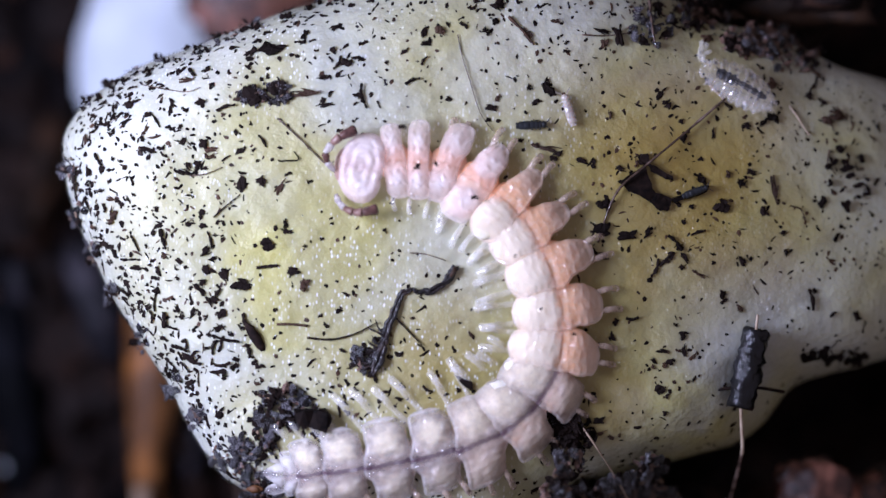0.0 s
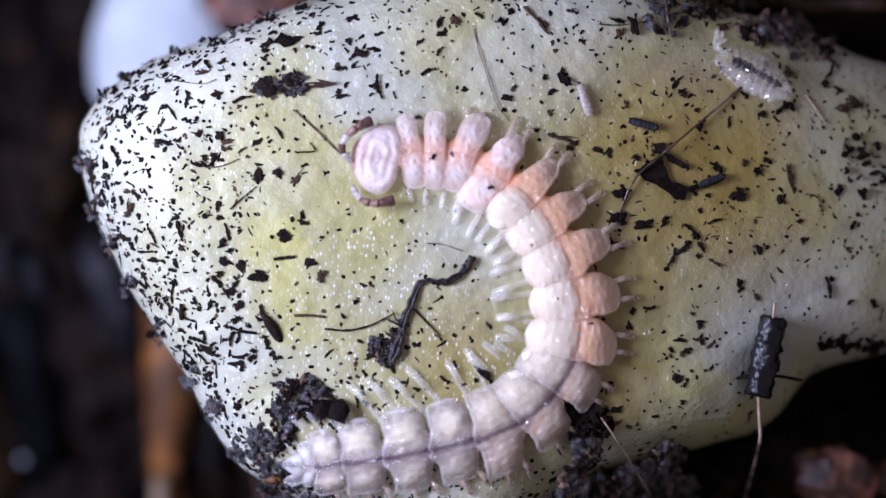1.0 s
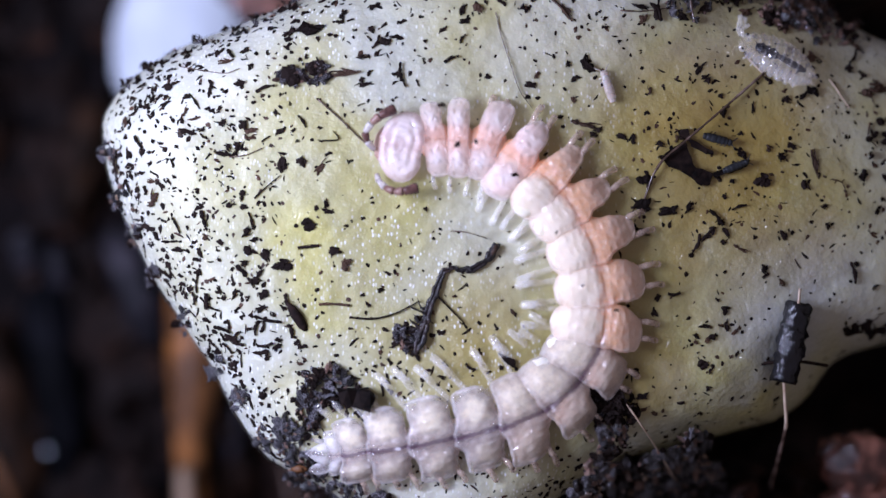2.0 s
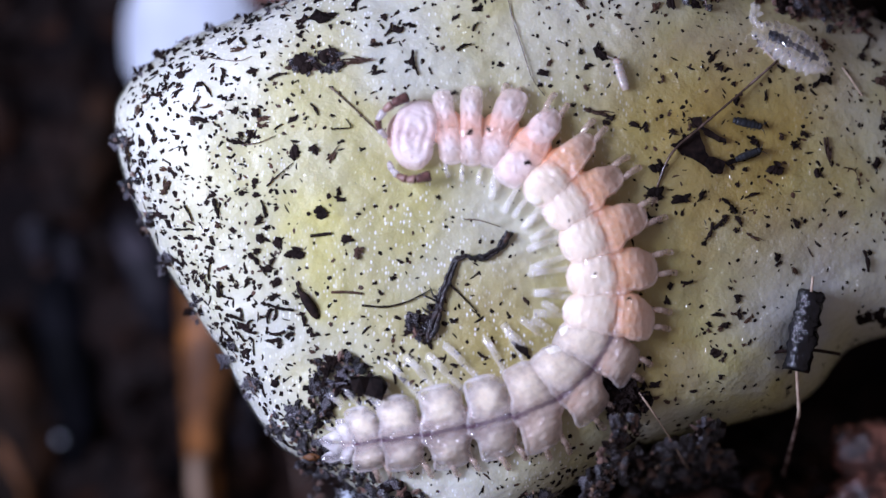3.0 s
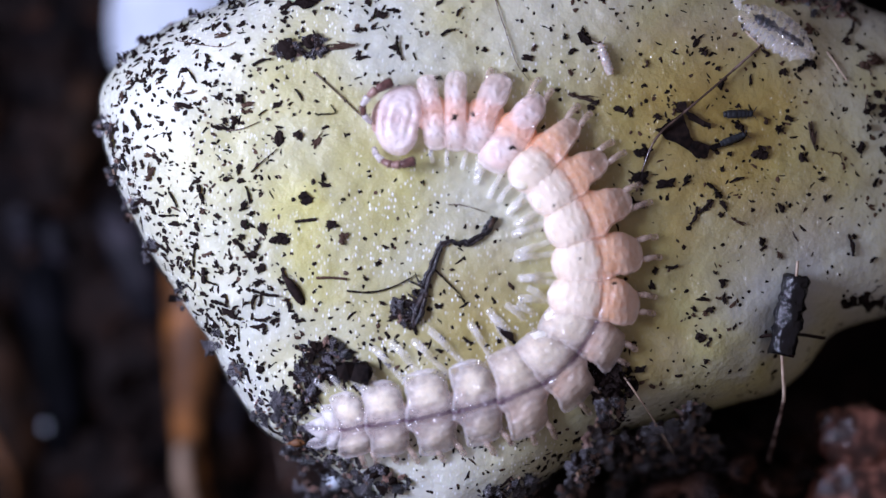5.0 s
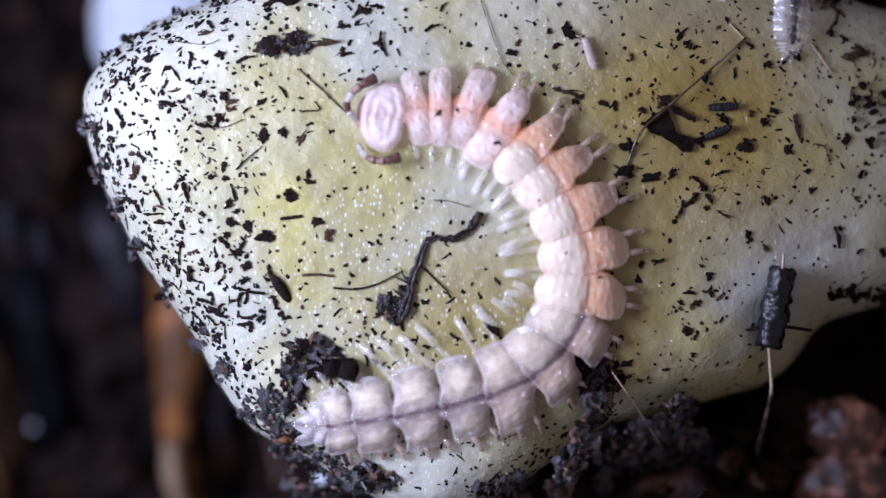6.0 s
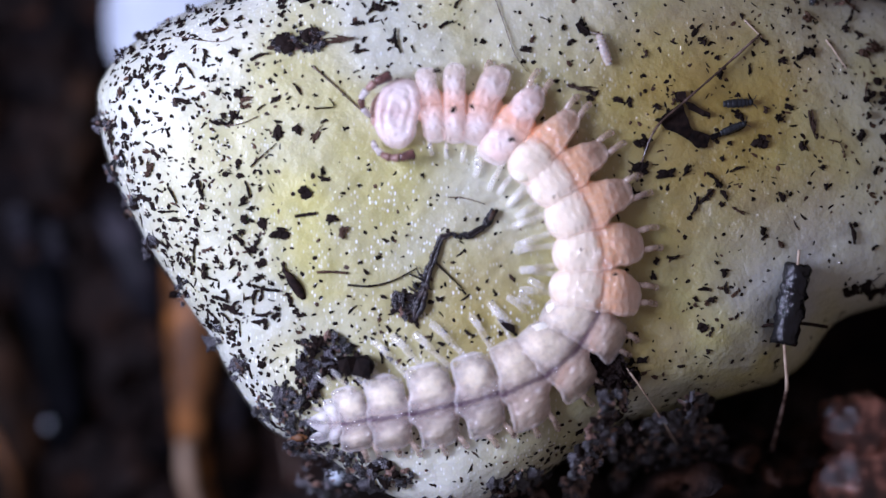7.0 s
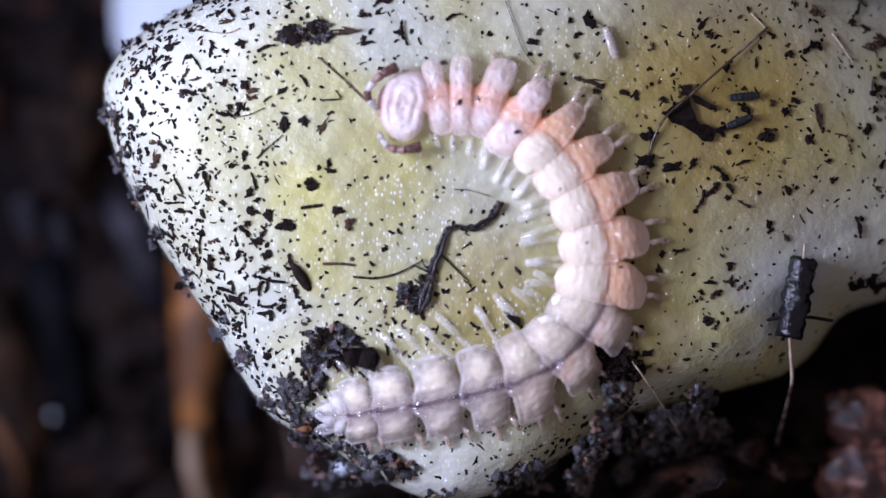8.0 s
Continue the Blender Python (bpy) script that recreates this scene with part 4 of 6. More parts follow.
def build_millipede():
    base = on(940, 600)
    beast = thing("millipede", Matrix.Translation(base), "pale pink flat-backed millipede curled on the potato", "millipede")
    mid = [on(a, b, 0.0003) for a, b in SPINE]

    def put(ob, m):
        ob.matrix_basis = Matrix.Translation(-base) @ m
        return ob

    r = random.Random(11)
    frames = []
    for k in range(18):
        f = (mid[max(0, k - 1)] - mid[k + 1]).normalized()
        if k == 0:
            f = Vector((-0.985, 0.17, 0.0))
        gap = (mid[max(0, k - 1)] - mid[k + 1]).length / (1 if k == 0 else 2)
        x = f.cross(Vector((0, 0, 1))).normalized()
        m = Matrix((x, f, x.cross(f))).transposed().to_4x4()
        m.translation = mid[k]
        frames.append((m, gap))
        half = (IN_WIDE[k] + OUT_WIDE[k]) / 2 * UNIT
        lean = 3 if k < 5 else 7 if k < 11 else 9
        m2 = m @ pose(0, 0, 0, -3, lean, r.uniform(-2, 2))
        skin = COLLUM if k == 0 else FRONT if k < 5 else MIDDLE if k < 10 else HIND if k < 13 else REAR if k < 17 else TAIL
        if k == 0:
            put(part("collum", plate(76 * UNIT, half, half * 0.36, "collum", 0.04), skin, beast, "pink ridged neck plate"), m2)
            continue
        run = gap * (0.8 if k < 4 else 0.95 if k < 6 else 1.2)
        rise = half * (0.24 if k < 5 else 0.34 if k < 12 else 0.28)
        put(part("tergite", ring_plate(k, run, rise, 0.04 if k < 4 else 0.06, 0.03 if k < 4 else 0.05, 0.7 if k < 5 else 0.52 if k < 10 else 0.66, 0.03 if k < 5 else 0.012 if k < 10 else 0.007, 0.06 if k < 5 else 0.07), skin, beast), m2)
        # fat body shining through on either side
        for side, wide, long, back in ((-1, IN_WIDE[k], IN_LONG[k], IN_BACK[k]), (1, OUT_WIDE[k], OUT_LONG[k], OUT_BACK[k])):
            fill = 0.38 if k < 5 else 0.5 if k < 12 and side < 0 else 0.34
            if k < 4 or k > 11:
                continue
            tall = half * (0.08 if k < 5 else 0.13 if k < 12 else 0.08)
            stuff = (FATPINK if k < 5 else FATCREAM) if side < 0 else (FATPINK if k < 5 else FATPEACH)
            put(part("fat_body", lump((wide * fill * UNIT, long * (0.38 if k < 4 else 0.46 if k < 13 else 0.42) * UNIT, tall), k * 3 + side, 0.13 if k < 12 else 0.3, 3), stuff, beast),
                m2 @ pose(side * wide * (0.47 if 4 < k < 12 and side < 0 else 0.52 if k < 5 else 0.4) * UNIT, -back * 0.5 * UNIT, rise * 0.78 - tall * 0.8, 0, side * (13 if k < 12 else 10)))
        # trunk ring below the plate
        ring = bmesh.new()
        bmesh.ops.create_uvsphere(ring, u_segments=20, v_segments=14, radius=1)
        chart(ring, 1, 1)
        bmesh.ops.scale(ring, vec=(half * (0.5 if k < 5 else 0.56 if k < 12 else 0.6), gap * 0.66, half * (0.22 if k < 5 else 0.28)), verts=ring.verts)
        put(part("body_ring", ring, RING if k < 4 else INNER if k < 11 else PALERING, beast), m @ pose(0, 0, -0.00008, 0, lean))
    # tail
    f = mid[18] - mid[19]
    L = f.length
    f.normalize()
    x = f.cross(Vector((0, 0, 1))).normalized()
    m = Matrix((x, f, x.cross(f))).transposed().to_4x4()
    m.translation = mid[18]
    put(part("telson", chart(tube([(0, 0.00012, 0.00005), (0, 0, 0.00008), (0, -0.3 * L, 0.00008), (0, -0.7 * L, 0.00002), (0, -L, -0.0001)], [0.0003, 0.00043, 0.00033, 0.00016, 0.00003], 14, 0.6), 0.00045, 0.001), TAIL, beast, "pointed translucent tail"), m)
    for s in (-1, 1):
        put(part("tail_flap", chart(lump((0.00022, 0.00042, 0.00008), 4 + s, 0.15, 3), 0.0008, 0.0008), TAIL, beast), m @ pose(s * 0.00052, -0.3 * L, -0.0002, 0, s * 20, s * 14))
    # head
    m0 = frames[0][0]
    put(part("head", lump((0.0007, 0.0005, 0.0004), 2, 0.08, 3), HEADMAT, beast, "brown head tucked under the neck plate"), m0 @ pose(0, frames[0][1] * 0.42, -0.0003))
    for way, skins in (([(592, 302), (580, 288), (577, 272), (589, 256), (604, 244), (632, 231)], (FEELERPALE, FEELERTIP, FEELERPALE, FEELER, FEELERTIP)),
                       ([(596, 346), (600, 358), (611, 370), (627, 377), (643, 377), (670, 371)], (FEELERPALE, FEELERPALE, FEELER, FEELER, FEELERTIP))):
        lift = [0.0003, 0.0005, 0.0006, 0.0007, 0.00075, 0.0007]
        joints = [on(a, b, l) - base for (a, b), l in zip(way, lift)]
        feeler = None
        for i in range(5):
            p, q = joints[i], joints[i + 1]
            w = (0.00012, 0.00013, 0.00014, 0.00015, 0.00019)[i]
            bm = tube([p, p.lerp(q, 0.08), p.lerp(q, 0.4), p.lerp(q, 0.8), p.lerp(q, 0.96), q], [w * 0.6, w * 0.75, w * 0.85, w, w * 0.9, w * 0.5], 12)
            if feeler:
                part("antenna_segment", bm, skins[i], feeler)
            else:
                feeler = part("antenna", bm, skins[i], beast, "short club-shaped antenna, glassy at the base and dark brown at the tip")
    # legs
    for k in range(1, 17):
        m, gap = frames[k]
        half = (IN_WIDE[k] + OUT_WIDE[k]) / 2 * UNIT
        for side in (-1, 1):
            for pair in (0.22, -0.25):
                if k < 3 and (pair < 0 or side > 0):
                    continue
                lean = (0.1 if k < 6 else 0.0 if k < 11 else 0.2 if k < 13 else 0.95) + r.uniform(-0.07, 0.07)
                if side < 0:
                    far = half * (1.25 if k < 3 else 1.4 if k < 7 else 1.6 if k < 8 else 1.75 if k < 13 else 1.8 if k < 15 else 1.6) * r.uniform(0.94, 1.05)
                else:
                    far = half * (1.08 if k < 4 else 1.36 if k < 8 else 1.25 if k < 10 else 1.12) * r.uniform(0.92, 1.08)
                    lean *= -0.6
                h = m @ Vector((side * half * 0.45, pair * gap, -0.00025))
                knee = m @ Vector((side * (half * 0.45 + 0.55 * (far - half * 0.45)), pair * gap - lean * far * 0.28, -0.00018))
                toe = m @ Vector((side * far, pair * gap - lean * far * 0.5, 0))
                pa, pb = toe.x / UNIT + 784, 441 - toe.y / UNIT
                toe = on(pa, pb, 0.00006)
                line = glide([h, knee, (knee + toe) / 2 + Vector((0, 0, 0.00014)) + m.to_3x3() @ Vector((0, 0.00003, 0)), toe], 4)
                n = len(line) - 1
                w = (r.uniform(0.00008, 0.00011) if k < 6 else r.uniform(0.00013, 0.00015)) if side < 0 else 0.000115
                part("leg", tube([p - base for p in line] + [line[-1] - base + 0.35 * (line[-1] - line[-2])], [w * (0.9 + 0.1 * i / n) * (0.85 if i % 4 == 0 and i < n else 1) for i in range(n + 1)] + [0.55 * w], 8), LEG if side < 0 else OUTLEG, beast)
    return beast


millipede = build_millipede()


# ---- woodlouse ----
def build_woodlouse():
    beast = thing("woodlouse", seat(1301, 156, 63), "small translucent white woodlouse with a dark gut", "woodlouse")
    L = 164 * UNIT
    y = L * 0.34
    widths = (27, 34, 38, 40, 40, 38, 34)
    for k, w in enumerate(widths):
        step = L * 0.098
        ob = part("body_plate", plate(step * 1.3, w * UNIT, w * UNIT * 0.5, swell=0.0, thick=0.03, seed=k, waist=0.0, outer=0.0, puff=0.02, lip=0.0, roof=2.2, ball=0.74), WOODLOUSE, beast)
        ob.matrix_basis = pose(0, y, 0.00022 + 0.00006 * math.sin(k / 6 * math.pi), 3)
        y -= step
    for k, w in enumerate((27, 23, 19)):
        ob = part("tail_plate", plate(L * 0.05, w * UNIT, w * UNIT * 0.5, swell=0.02), WOODLOUSE, beast)
        ob.matrix_basis = pose(0, y + L * 0.015, 0.0002, 8)
        y -= L * 0.038
    part("telson", chart(lump((13 * UNIT, 9 * UNIT, 0.00004), 5, 0.1, 3), 0.0005, 0.0005), WOODLOUSE, beast).matrix_basis = pose(0, y, 0.00018)
    part("head", chart(lump((20 * UNIT, 11 * UNIT, 0.00016), 7, 0.08, 3), 0.0005, 0.0005), WOODLOUSE, beast).matrix_basis = pose(0, L * 0.42, 0.00022)
    # dark gut inside: a bulb in front, a narrow beaded tube behind
    for start, end, girth, beads in ((0.31, 0.03, 12, 4), (0.05, -0.33, 8, 5)):
        pts = [(0, L * (start + (end - start) * k / 30), 0.00049 - 0.00006 * abs(start + (end - start) * k / 30) / 0.3) for k in range(31)]
        radii = [girth * UNIT * (0.86 + 0.14 * math.cos(beads * 2 * math.pi * k / 30)) * math.sqrt(max(0.05, 1 - (abs(k / 15 - 1)) ** 6)) for k in range(31)]
        part("gut", tube(pts, radii, 12, 0.6), GUTINK, beast, "bluish black gut showing through the shell")
    for s in (-1, 1):
        part("eye", lump((0.00004, 0.00004, 0.00004), 1, 0.05, 2), CHAR, beast, "black eye").matrix_basis = pose(s * 15 * UNIT, L * 0.43, 0.00033)
        line = glide([(s * 9 * UNIT, L * 0.46, 0.00015), (s * 17 * UNIT, L * 0.51, 0.0002), (s * 26 * UNIT, L * 0.5, 0.0001), (s * 30 * UNIT, L * 0.47, 0.00005)], 4)
        part("antenna", tube(line, [0.000032 - 0.0000018 * i for i in range(len(line))], 7), WOODLOUSE, beast)
        part("uropod", tube([(s * 6 * UNIT, y, 0.00012), (s * 10 * UNIT, y - 10 * UNIT, 0.00009), (s * 12 * UNIT, y - 20 * UNIT, 0.00005)], [0.00005, 0.00004, 0.00001], 7), WOODLOUSE, beast)
        for k in range(7):
            yy = L * (0.34 - 0.098 * k)
            fore = 6 - 3.5 * k
            line = [(s * 18 * UNIT, yy, 0.00012), (s * 25 * UNIT, yy + fore * 0.3 * UNIT, 0.00012), (s * (31 if k else 24) * UNIT, yy + fore * 0.5 * UNIT, 0.00003)]
            part("leg", tube(glide(line, 3), 0.000018, 6), LEG, beast)
    return beast


woodlouse = build_woodlouse()


# ---- springtails ----
def build_springtail(name, length, girth, skin, label, m):
    beast = thing(name, m, label, "springtail", "springtails")
    r = girth
    y = 0.30
    for k, (n, w) in enumerate(((0.1, 0.85), (0.13, 0.95), (0.13, 1.0), (0.15, 1.03), (0.15, 0.98), (0.1, 0.75))):
        a, b = length * y, length * (y - n)
        part("body_segment", tube([(0, a + 0.01 * length, r), (0, a - 0.02 * length, r), (0, (a + b) / 2, r * 1.03), (0, b + 0.01 * length, r), (0, b - 0.015 * length, r)],
                                  [r * w * 0.96, r * w * 0.99, r * w, r * w * 0.99, r * w * 0.95], 14, 0.85), skin, beast)
        y -= n
    part("head", lump((r * 0.82, length * 0.1, r * 0.75), 3, 0.06, 3), skin, beast).matrix_basis = pose(0, length * 0.38, r * 0.95)
    for s in (-1, 1):
        line = glide([(s * r * 0.4, length * 0.45, r), (s * r * 0.9, length * 0.53, r * 1.2), (s * r * 1.3, length * 0.57, r * 0.9), (s * r * 1.6, length * 0.62, r * 0.7)], 3)
        part("antenna", tube(line, [r * 0.12 - r * 0.007 * i for i in range(len(line))], 6), skin, beast)
        for k in range(3):
            yy = length * (0.26 - 0.12 * k)
            part("leg", tube(glide([(s * r * 0.5, yy, r * 0.6), (s * r * 0.95, yy + 0.02 * length, r * 0.5), (s * r * 1.15, yy, 0.00001)], 3), r * 0.11, 6), skin, beast)
    return beast


springtail = build_springtail("springtail", 58 * UNIT, 7.5 * UNIT, SPRING, "slate blue elongated springtail walking over the potato", seat(939, 222, -87))
build_springtail("springtail", 52 * UNIT, 6.5 * UNIT, SPRING, "slate blue springtail resting on a leaf scrap", seat(1228, 340, -70, 0.0001))
build_springtail("springtail", 62 * UNIT, 8.5 * UNIT, WHITESPRING, "pinkish white springtail resting on the potato", seat(1005, 196, 17))


# ---- plant scraps, fibres, frass ----
def strand(line, radius, material, name, label, lift=0.00006, taper=0.5, sides=7, category="fibre", flat=1.0, rough=0.8):
    """A hair, fibre or rootlet; each place of the line: a, b and height above the potato in radii."""
    pts = glide([on(p[0], p[1], lift + (p[2] * radius if len(p) > 2 else 0)) for p in line], 6)
    n = len(pts)
    r = random.Random(int(line[0][0] * 7 + line[0][1]))
    bm = tube(pts, [radius * (1 - taper * k / n) * r.uniform(rough, 1.2) for k in range(n)], sides, flat)
    return tagged(part(name, bm, material), label, category, "fibres on the potato")


strand([(494, 212), (530, 245), (565, 280), (590, 303), (612, 322, 6)], 0.00003, FIBRE, "hair_fibre", "fine dark brown fibre lying on the potato", taper=0.3)
strand([(810, 62), (818, 100), (832, 145), (850, 200), (872, 232)], 0.000022, FIBRE, "hair_fibre", "hair-thin brown fibre on the potato")
strand([(1282, 176), (1235, 216, 2), (1180, 262, 5), (1140, 295, 6), (1095, 335, 3), (1072, 385), (1058, 430)], 0.000046, FIBRE, "rootlet", "brown shiny rootlet lying across the potato", taper=0.2)
strand([(1397, 188), (1410, 206), (1420, 222), (1432, 240)], 0.000042, PALEFIBRE, "rootlet", "pale shiny rootlet on the potato")
strand([(1255, 150), (1285, 182)], 0.00004, PALEFIBRE, "rootlet", "short pale rootlet on the potato")
strand([(544, 598), (585, 601), (625, 592), (668, 571)], 0.00004, CHAR, "hair_fibre", "thin black curved fibre on the potato")
strand([(700, 562), (722, 585), (748, 612)], 0.00004, CHAR, "hair_fibre", "short straight black fibre on the potato")
strand([(725, 448), (752, 450), (790, 462)], 0.000022, FIBRE, "hair_fibre", "hair-thin brown fibre on the potato")
strand([(490, 574), (518, 574), (545, 577)], 0.00005, HUMUS, "stick", "tiny brown stick on the potato", taper=0.2)
strand([(454, 474), (472, 472), (492, 470)], 0.00006, CHAR, "stick", "tiny black stick on the potato", taper=0.1)
strand([(250, 150), (290, 158), (330, 163), (355, 155)], 0.000022, FIBRE, "hair_fibre", "hair-thin brown fibre on the potato")
strand([(378, 385), (400, 365), (425, 345)], 0.00003, CHAR, "hair_fibre", "thin black fibre on the potato")
strand([(900, 30), (925, 55), (945, 80)], 0.00006, HUMUS, "stick", "tiny reddish brown stick on the potato")
strand([(1030, 62), (1070, 64), (1120, 58)], 0.00003, FIBRE, "hair_fibre", "thin brown fibre on the potato")
strand([(1148, -10), (1152, 40, 3), (1160, 85)], 0.00007, FIBRE, "rootlet", "dark brown rootlet hanging over the potato's edge")
strand([(1030, 755, 6), (1054, 790, 22), (1084, 838, 50), (1112, 885, 72), (1138, 912, 72), (1160, 922, 60)], 0.00003, PALEFIBRE, "hair_fibre", "fine pale curved fibre at the potato's edge", taper=0.3)
strand([(1118, 892, 70), (1130, 915, 70), (1136, 940, 66)], 0.000028, PALEFIBRE, "hair_fibre", "short pale fibre at the potato's edge", taper=0.2)
strand([(500, 285), (528, 283), (520, 268)], 0.00003, CHAR, "hair_fibre", "thin black curved fibre on the potato")
strand([(335, 312), (365, 308), (395, 296)], 0.000025, FIBRE, "hair_fibre", "thin brown fibre on the potato")
strand([(1400, 365), (1418, 372), (1425, 395)], 0.00003, HUMUS, "hair_fibre", "thin brown curled fibre on the potato")
strand([(1468, 265), (1465, 290), (1480, 310)], 0.00003, HUMUS, "hair_fibre", "thin brown curled fibre on the potato")

# dead rootlet inside the curl
def build_dead_rootlet():
    """Crooked black rootlet: a flared broken tip, a thin neck at the bend and a thick frayed base."""
    line = glide([on(a, b, 0.0001) for a, b in ((806, 474), (800, 486), (788, 500), (768, 513), (748, 517), (730, 514), (714, 518), (704, 534), (694, 562), (684, 590), (677, 616), (668, 640), (661, 662))], 8)
    n = len(line) - 1
    girth = np.interp([k / n for k in range(n + 1)], [0, 0.06, 0.16, 0.3, 0.42, 0.5, 0.6, 0.8, 0.92, 1], [0.00012, 0.00017, 0.0001, 0.00011, 0.00006, 0.0001, 0.00012, 0.00015, 0.00019, 0.0001])
    radii = [float(g) * (1 + 0.35 * noise.noise(Vector((k * 0.33, 3, 0)))) for k, g in enumerate(girth)]
    line = [p + Vector((noise.noise(Vector((k * 0.21, 0, 5))), noise.noise(Vector((k * 0.21, 7, 0))), 0)) * 0.00007 for k, p in enumerate(line)]
    root = thing("dead_rootlet", Matrix.Translation(line[0]), "black crooked dead rootlet lying on the potato", "rootlet")
    for turn in range(3):
        strand_line = []
        for k, p in enumerate(line):
            q = k * 0.07 + turn * 2.1 + noise.noise(Vector((k * 0.1, turn, 0)))
            strand_line.append(p - line[0] + Vector((math.cos(q), math.sin(q), 0.5 * math.sin(q + 1))) * radii[k] * 0.6)
        part("stem", tube(strand_line, [0.55 * w * (1 + 0.4 * noise.noise(Vector((k * 0.5, turn * 3, 1)))) for k, w in enumerate(radii)], 7, 0.8), CHARWET, root)
    r = random.Random(8)
    for k in range(18):
        p = line[r.randint(int(n * 0.72), n - 2)] - line[0]
        q = r.uniform(2.2, 4.2)
        way = Vector((math.cos(q), math.sin(q), 0.05)) * r.uniform(0.0002, 0.0007)
        bend = Vector((r.uniform(-1, 1), r.uniform(-1, 1), 0)) * 0.00015
        part("frayed_fibre", tube(glide([p, p + way * 0.5 + bend, p + way], 3), [0.00004, 0.00005, 0.00003, 0.00004, 0.00003, 0.00002, 0.000012], 5), CHARWET, root)
    part("broken_tip", tube([(0, 0, 0.00012), (-0.00008, -0.00018, 0.00016), (-0.00016, -0.0003, 0.00014)], [0.00006, 0.00008, 0.00004], 7), HUMUS, root, "brown hollow broken end")


CHARWET = matter("wet_black_root", ((0.004, 0.0035, 0.004), (0.014, 0.01, 0.011), (0.05, 0.03, 0.025)), 0.0004, 0.45, 0.9, 0.00012, coat=0.3)
build_dead_rootlet()


def scrap(name, outline, thick, material, label, lift=0.00004, category="leaf scrap"):
    """A thin torn scrap with that outline in plan."""
    bm = bmesh.new()
    n = len(outline)
    r = random.Random(n)
    pts = []
    for k in range(n):
        (a, b), (c, d) = outline[k], outline[(k + 1) % n]
        for t in (0, 0.33, 0.66):
            j = 0 if t == 0 else 2.2
            pts.append((a + (c - a) * t + r.uniform(-j, j), b + (d - b) * t + r.uniform(-j, j)))
    up = [bm.verts.new(on(a, b, lift + thick * r.uniform(0.7, 1.2))) for a, b in pts]
    lo = [bm.verts.new(on(a, b, lift * 0.2)) for a, b in pts]
    bm.faces.new(up)
    bm.faces.new(lo[::-1])
    for k in range(len(pts)):
        j = (k + 1) % len(pts)
        bm.faces.new((up[k], lo[k], lo[j], up[j]))
    bmesh.ops.recalc_face_normals(bm, faces=bm.faces)
    bmesh.ops.triangulate(bm, faces=bm.faces)
    return tagged(part(name, bm, material, smooth=False), label, category, "scraps on the potato")


scrap("leaf_scrap", ((1092, 322), (1106, 315), (1140, 292), (1148, 315), (1160, 342), (1190, 352), (1184, 372), (1168, 374), (1150, 358), (1120, 342)), 0.00009, CHAR, "black torn leaf scrap lying under a rootlet")
scrap("leaf_scrap", ((1142, 284), (1160, 294), (1190, 312), (1192, 320), (1178, 318), (1152, 304)), 0.0001, CHAR, "black narrow leaf scrap on the potato")
scrap("leaf_scrap", ((1188, 352), (1215, 344), (1240, 330), (1254, 328), (1250, 340), (1222, 352), (1194, 360)), 0.0001, CHAR, "black curved leaf scrap on the potato")
scrap("leaf_scrap", ((1128, 276), (1146, 272), (1150, 288), (1132, 292)), 0.0001, CHAR, "small black leaf scrap on the potato")
scrap("leaf_scrap", ((805, 664), (835, 676), (838, 692), (822, 684)), 0.00008, CHAR, "small black leaf scrap on the potato")
scrap("charcoal_block", ((522, 722), (575, 722), (588, 742), (580, 765), (530, 752)), 0.0006, CHAR, "smooth black charcoal block beside the millipede's tail", category="charcoal")
seed = part("black_seed", lump((0.00056, 0.00018, 0.00016), 21, 0.15, 3), CHAR)
seed.matrix_world = seat(452, 596, -58, 0.0001)
tagged(seed, "elongated black seed husk on the potato", "seed")


grain = part("amber_grain", lump((0.00026, 0.00014, 0.0001), 61, 0.5, 3), ROOT)
grain.matrix_world = seat(457, 856, 25, 0.0003)
tagged(grain, "orange brown flake caught at the potato's edge", "flake")
# pale lumps added where the water film only throws a bright glint
for a, b, long, wide, turn, k in ((1244, 84, 0.00026, 0.00014, 70, 71), (1240, 102, 0.0002, 0.0001, 100, 72), (1252, 94, 0.00012, 0.00008, 40, 73)):
    shred = part("glint_lump", lump((long, wide, 0.00006), k, 0.7, 3), LEG)
    shred.matrix_world = seat(a, b, turn, 0.00005)
    tagged(shred, "pale lump put in for a bright glint on the wet potato", "plant shred", "plant shreds")


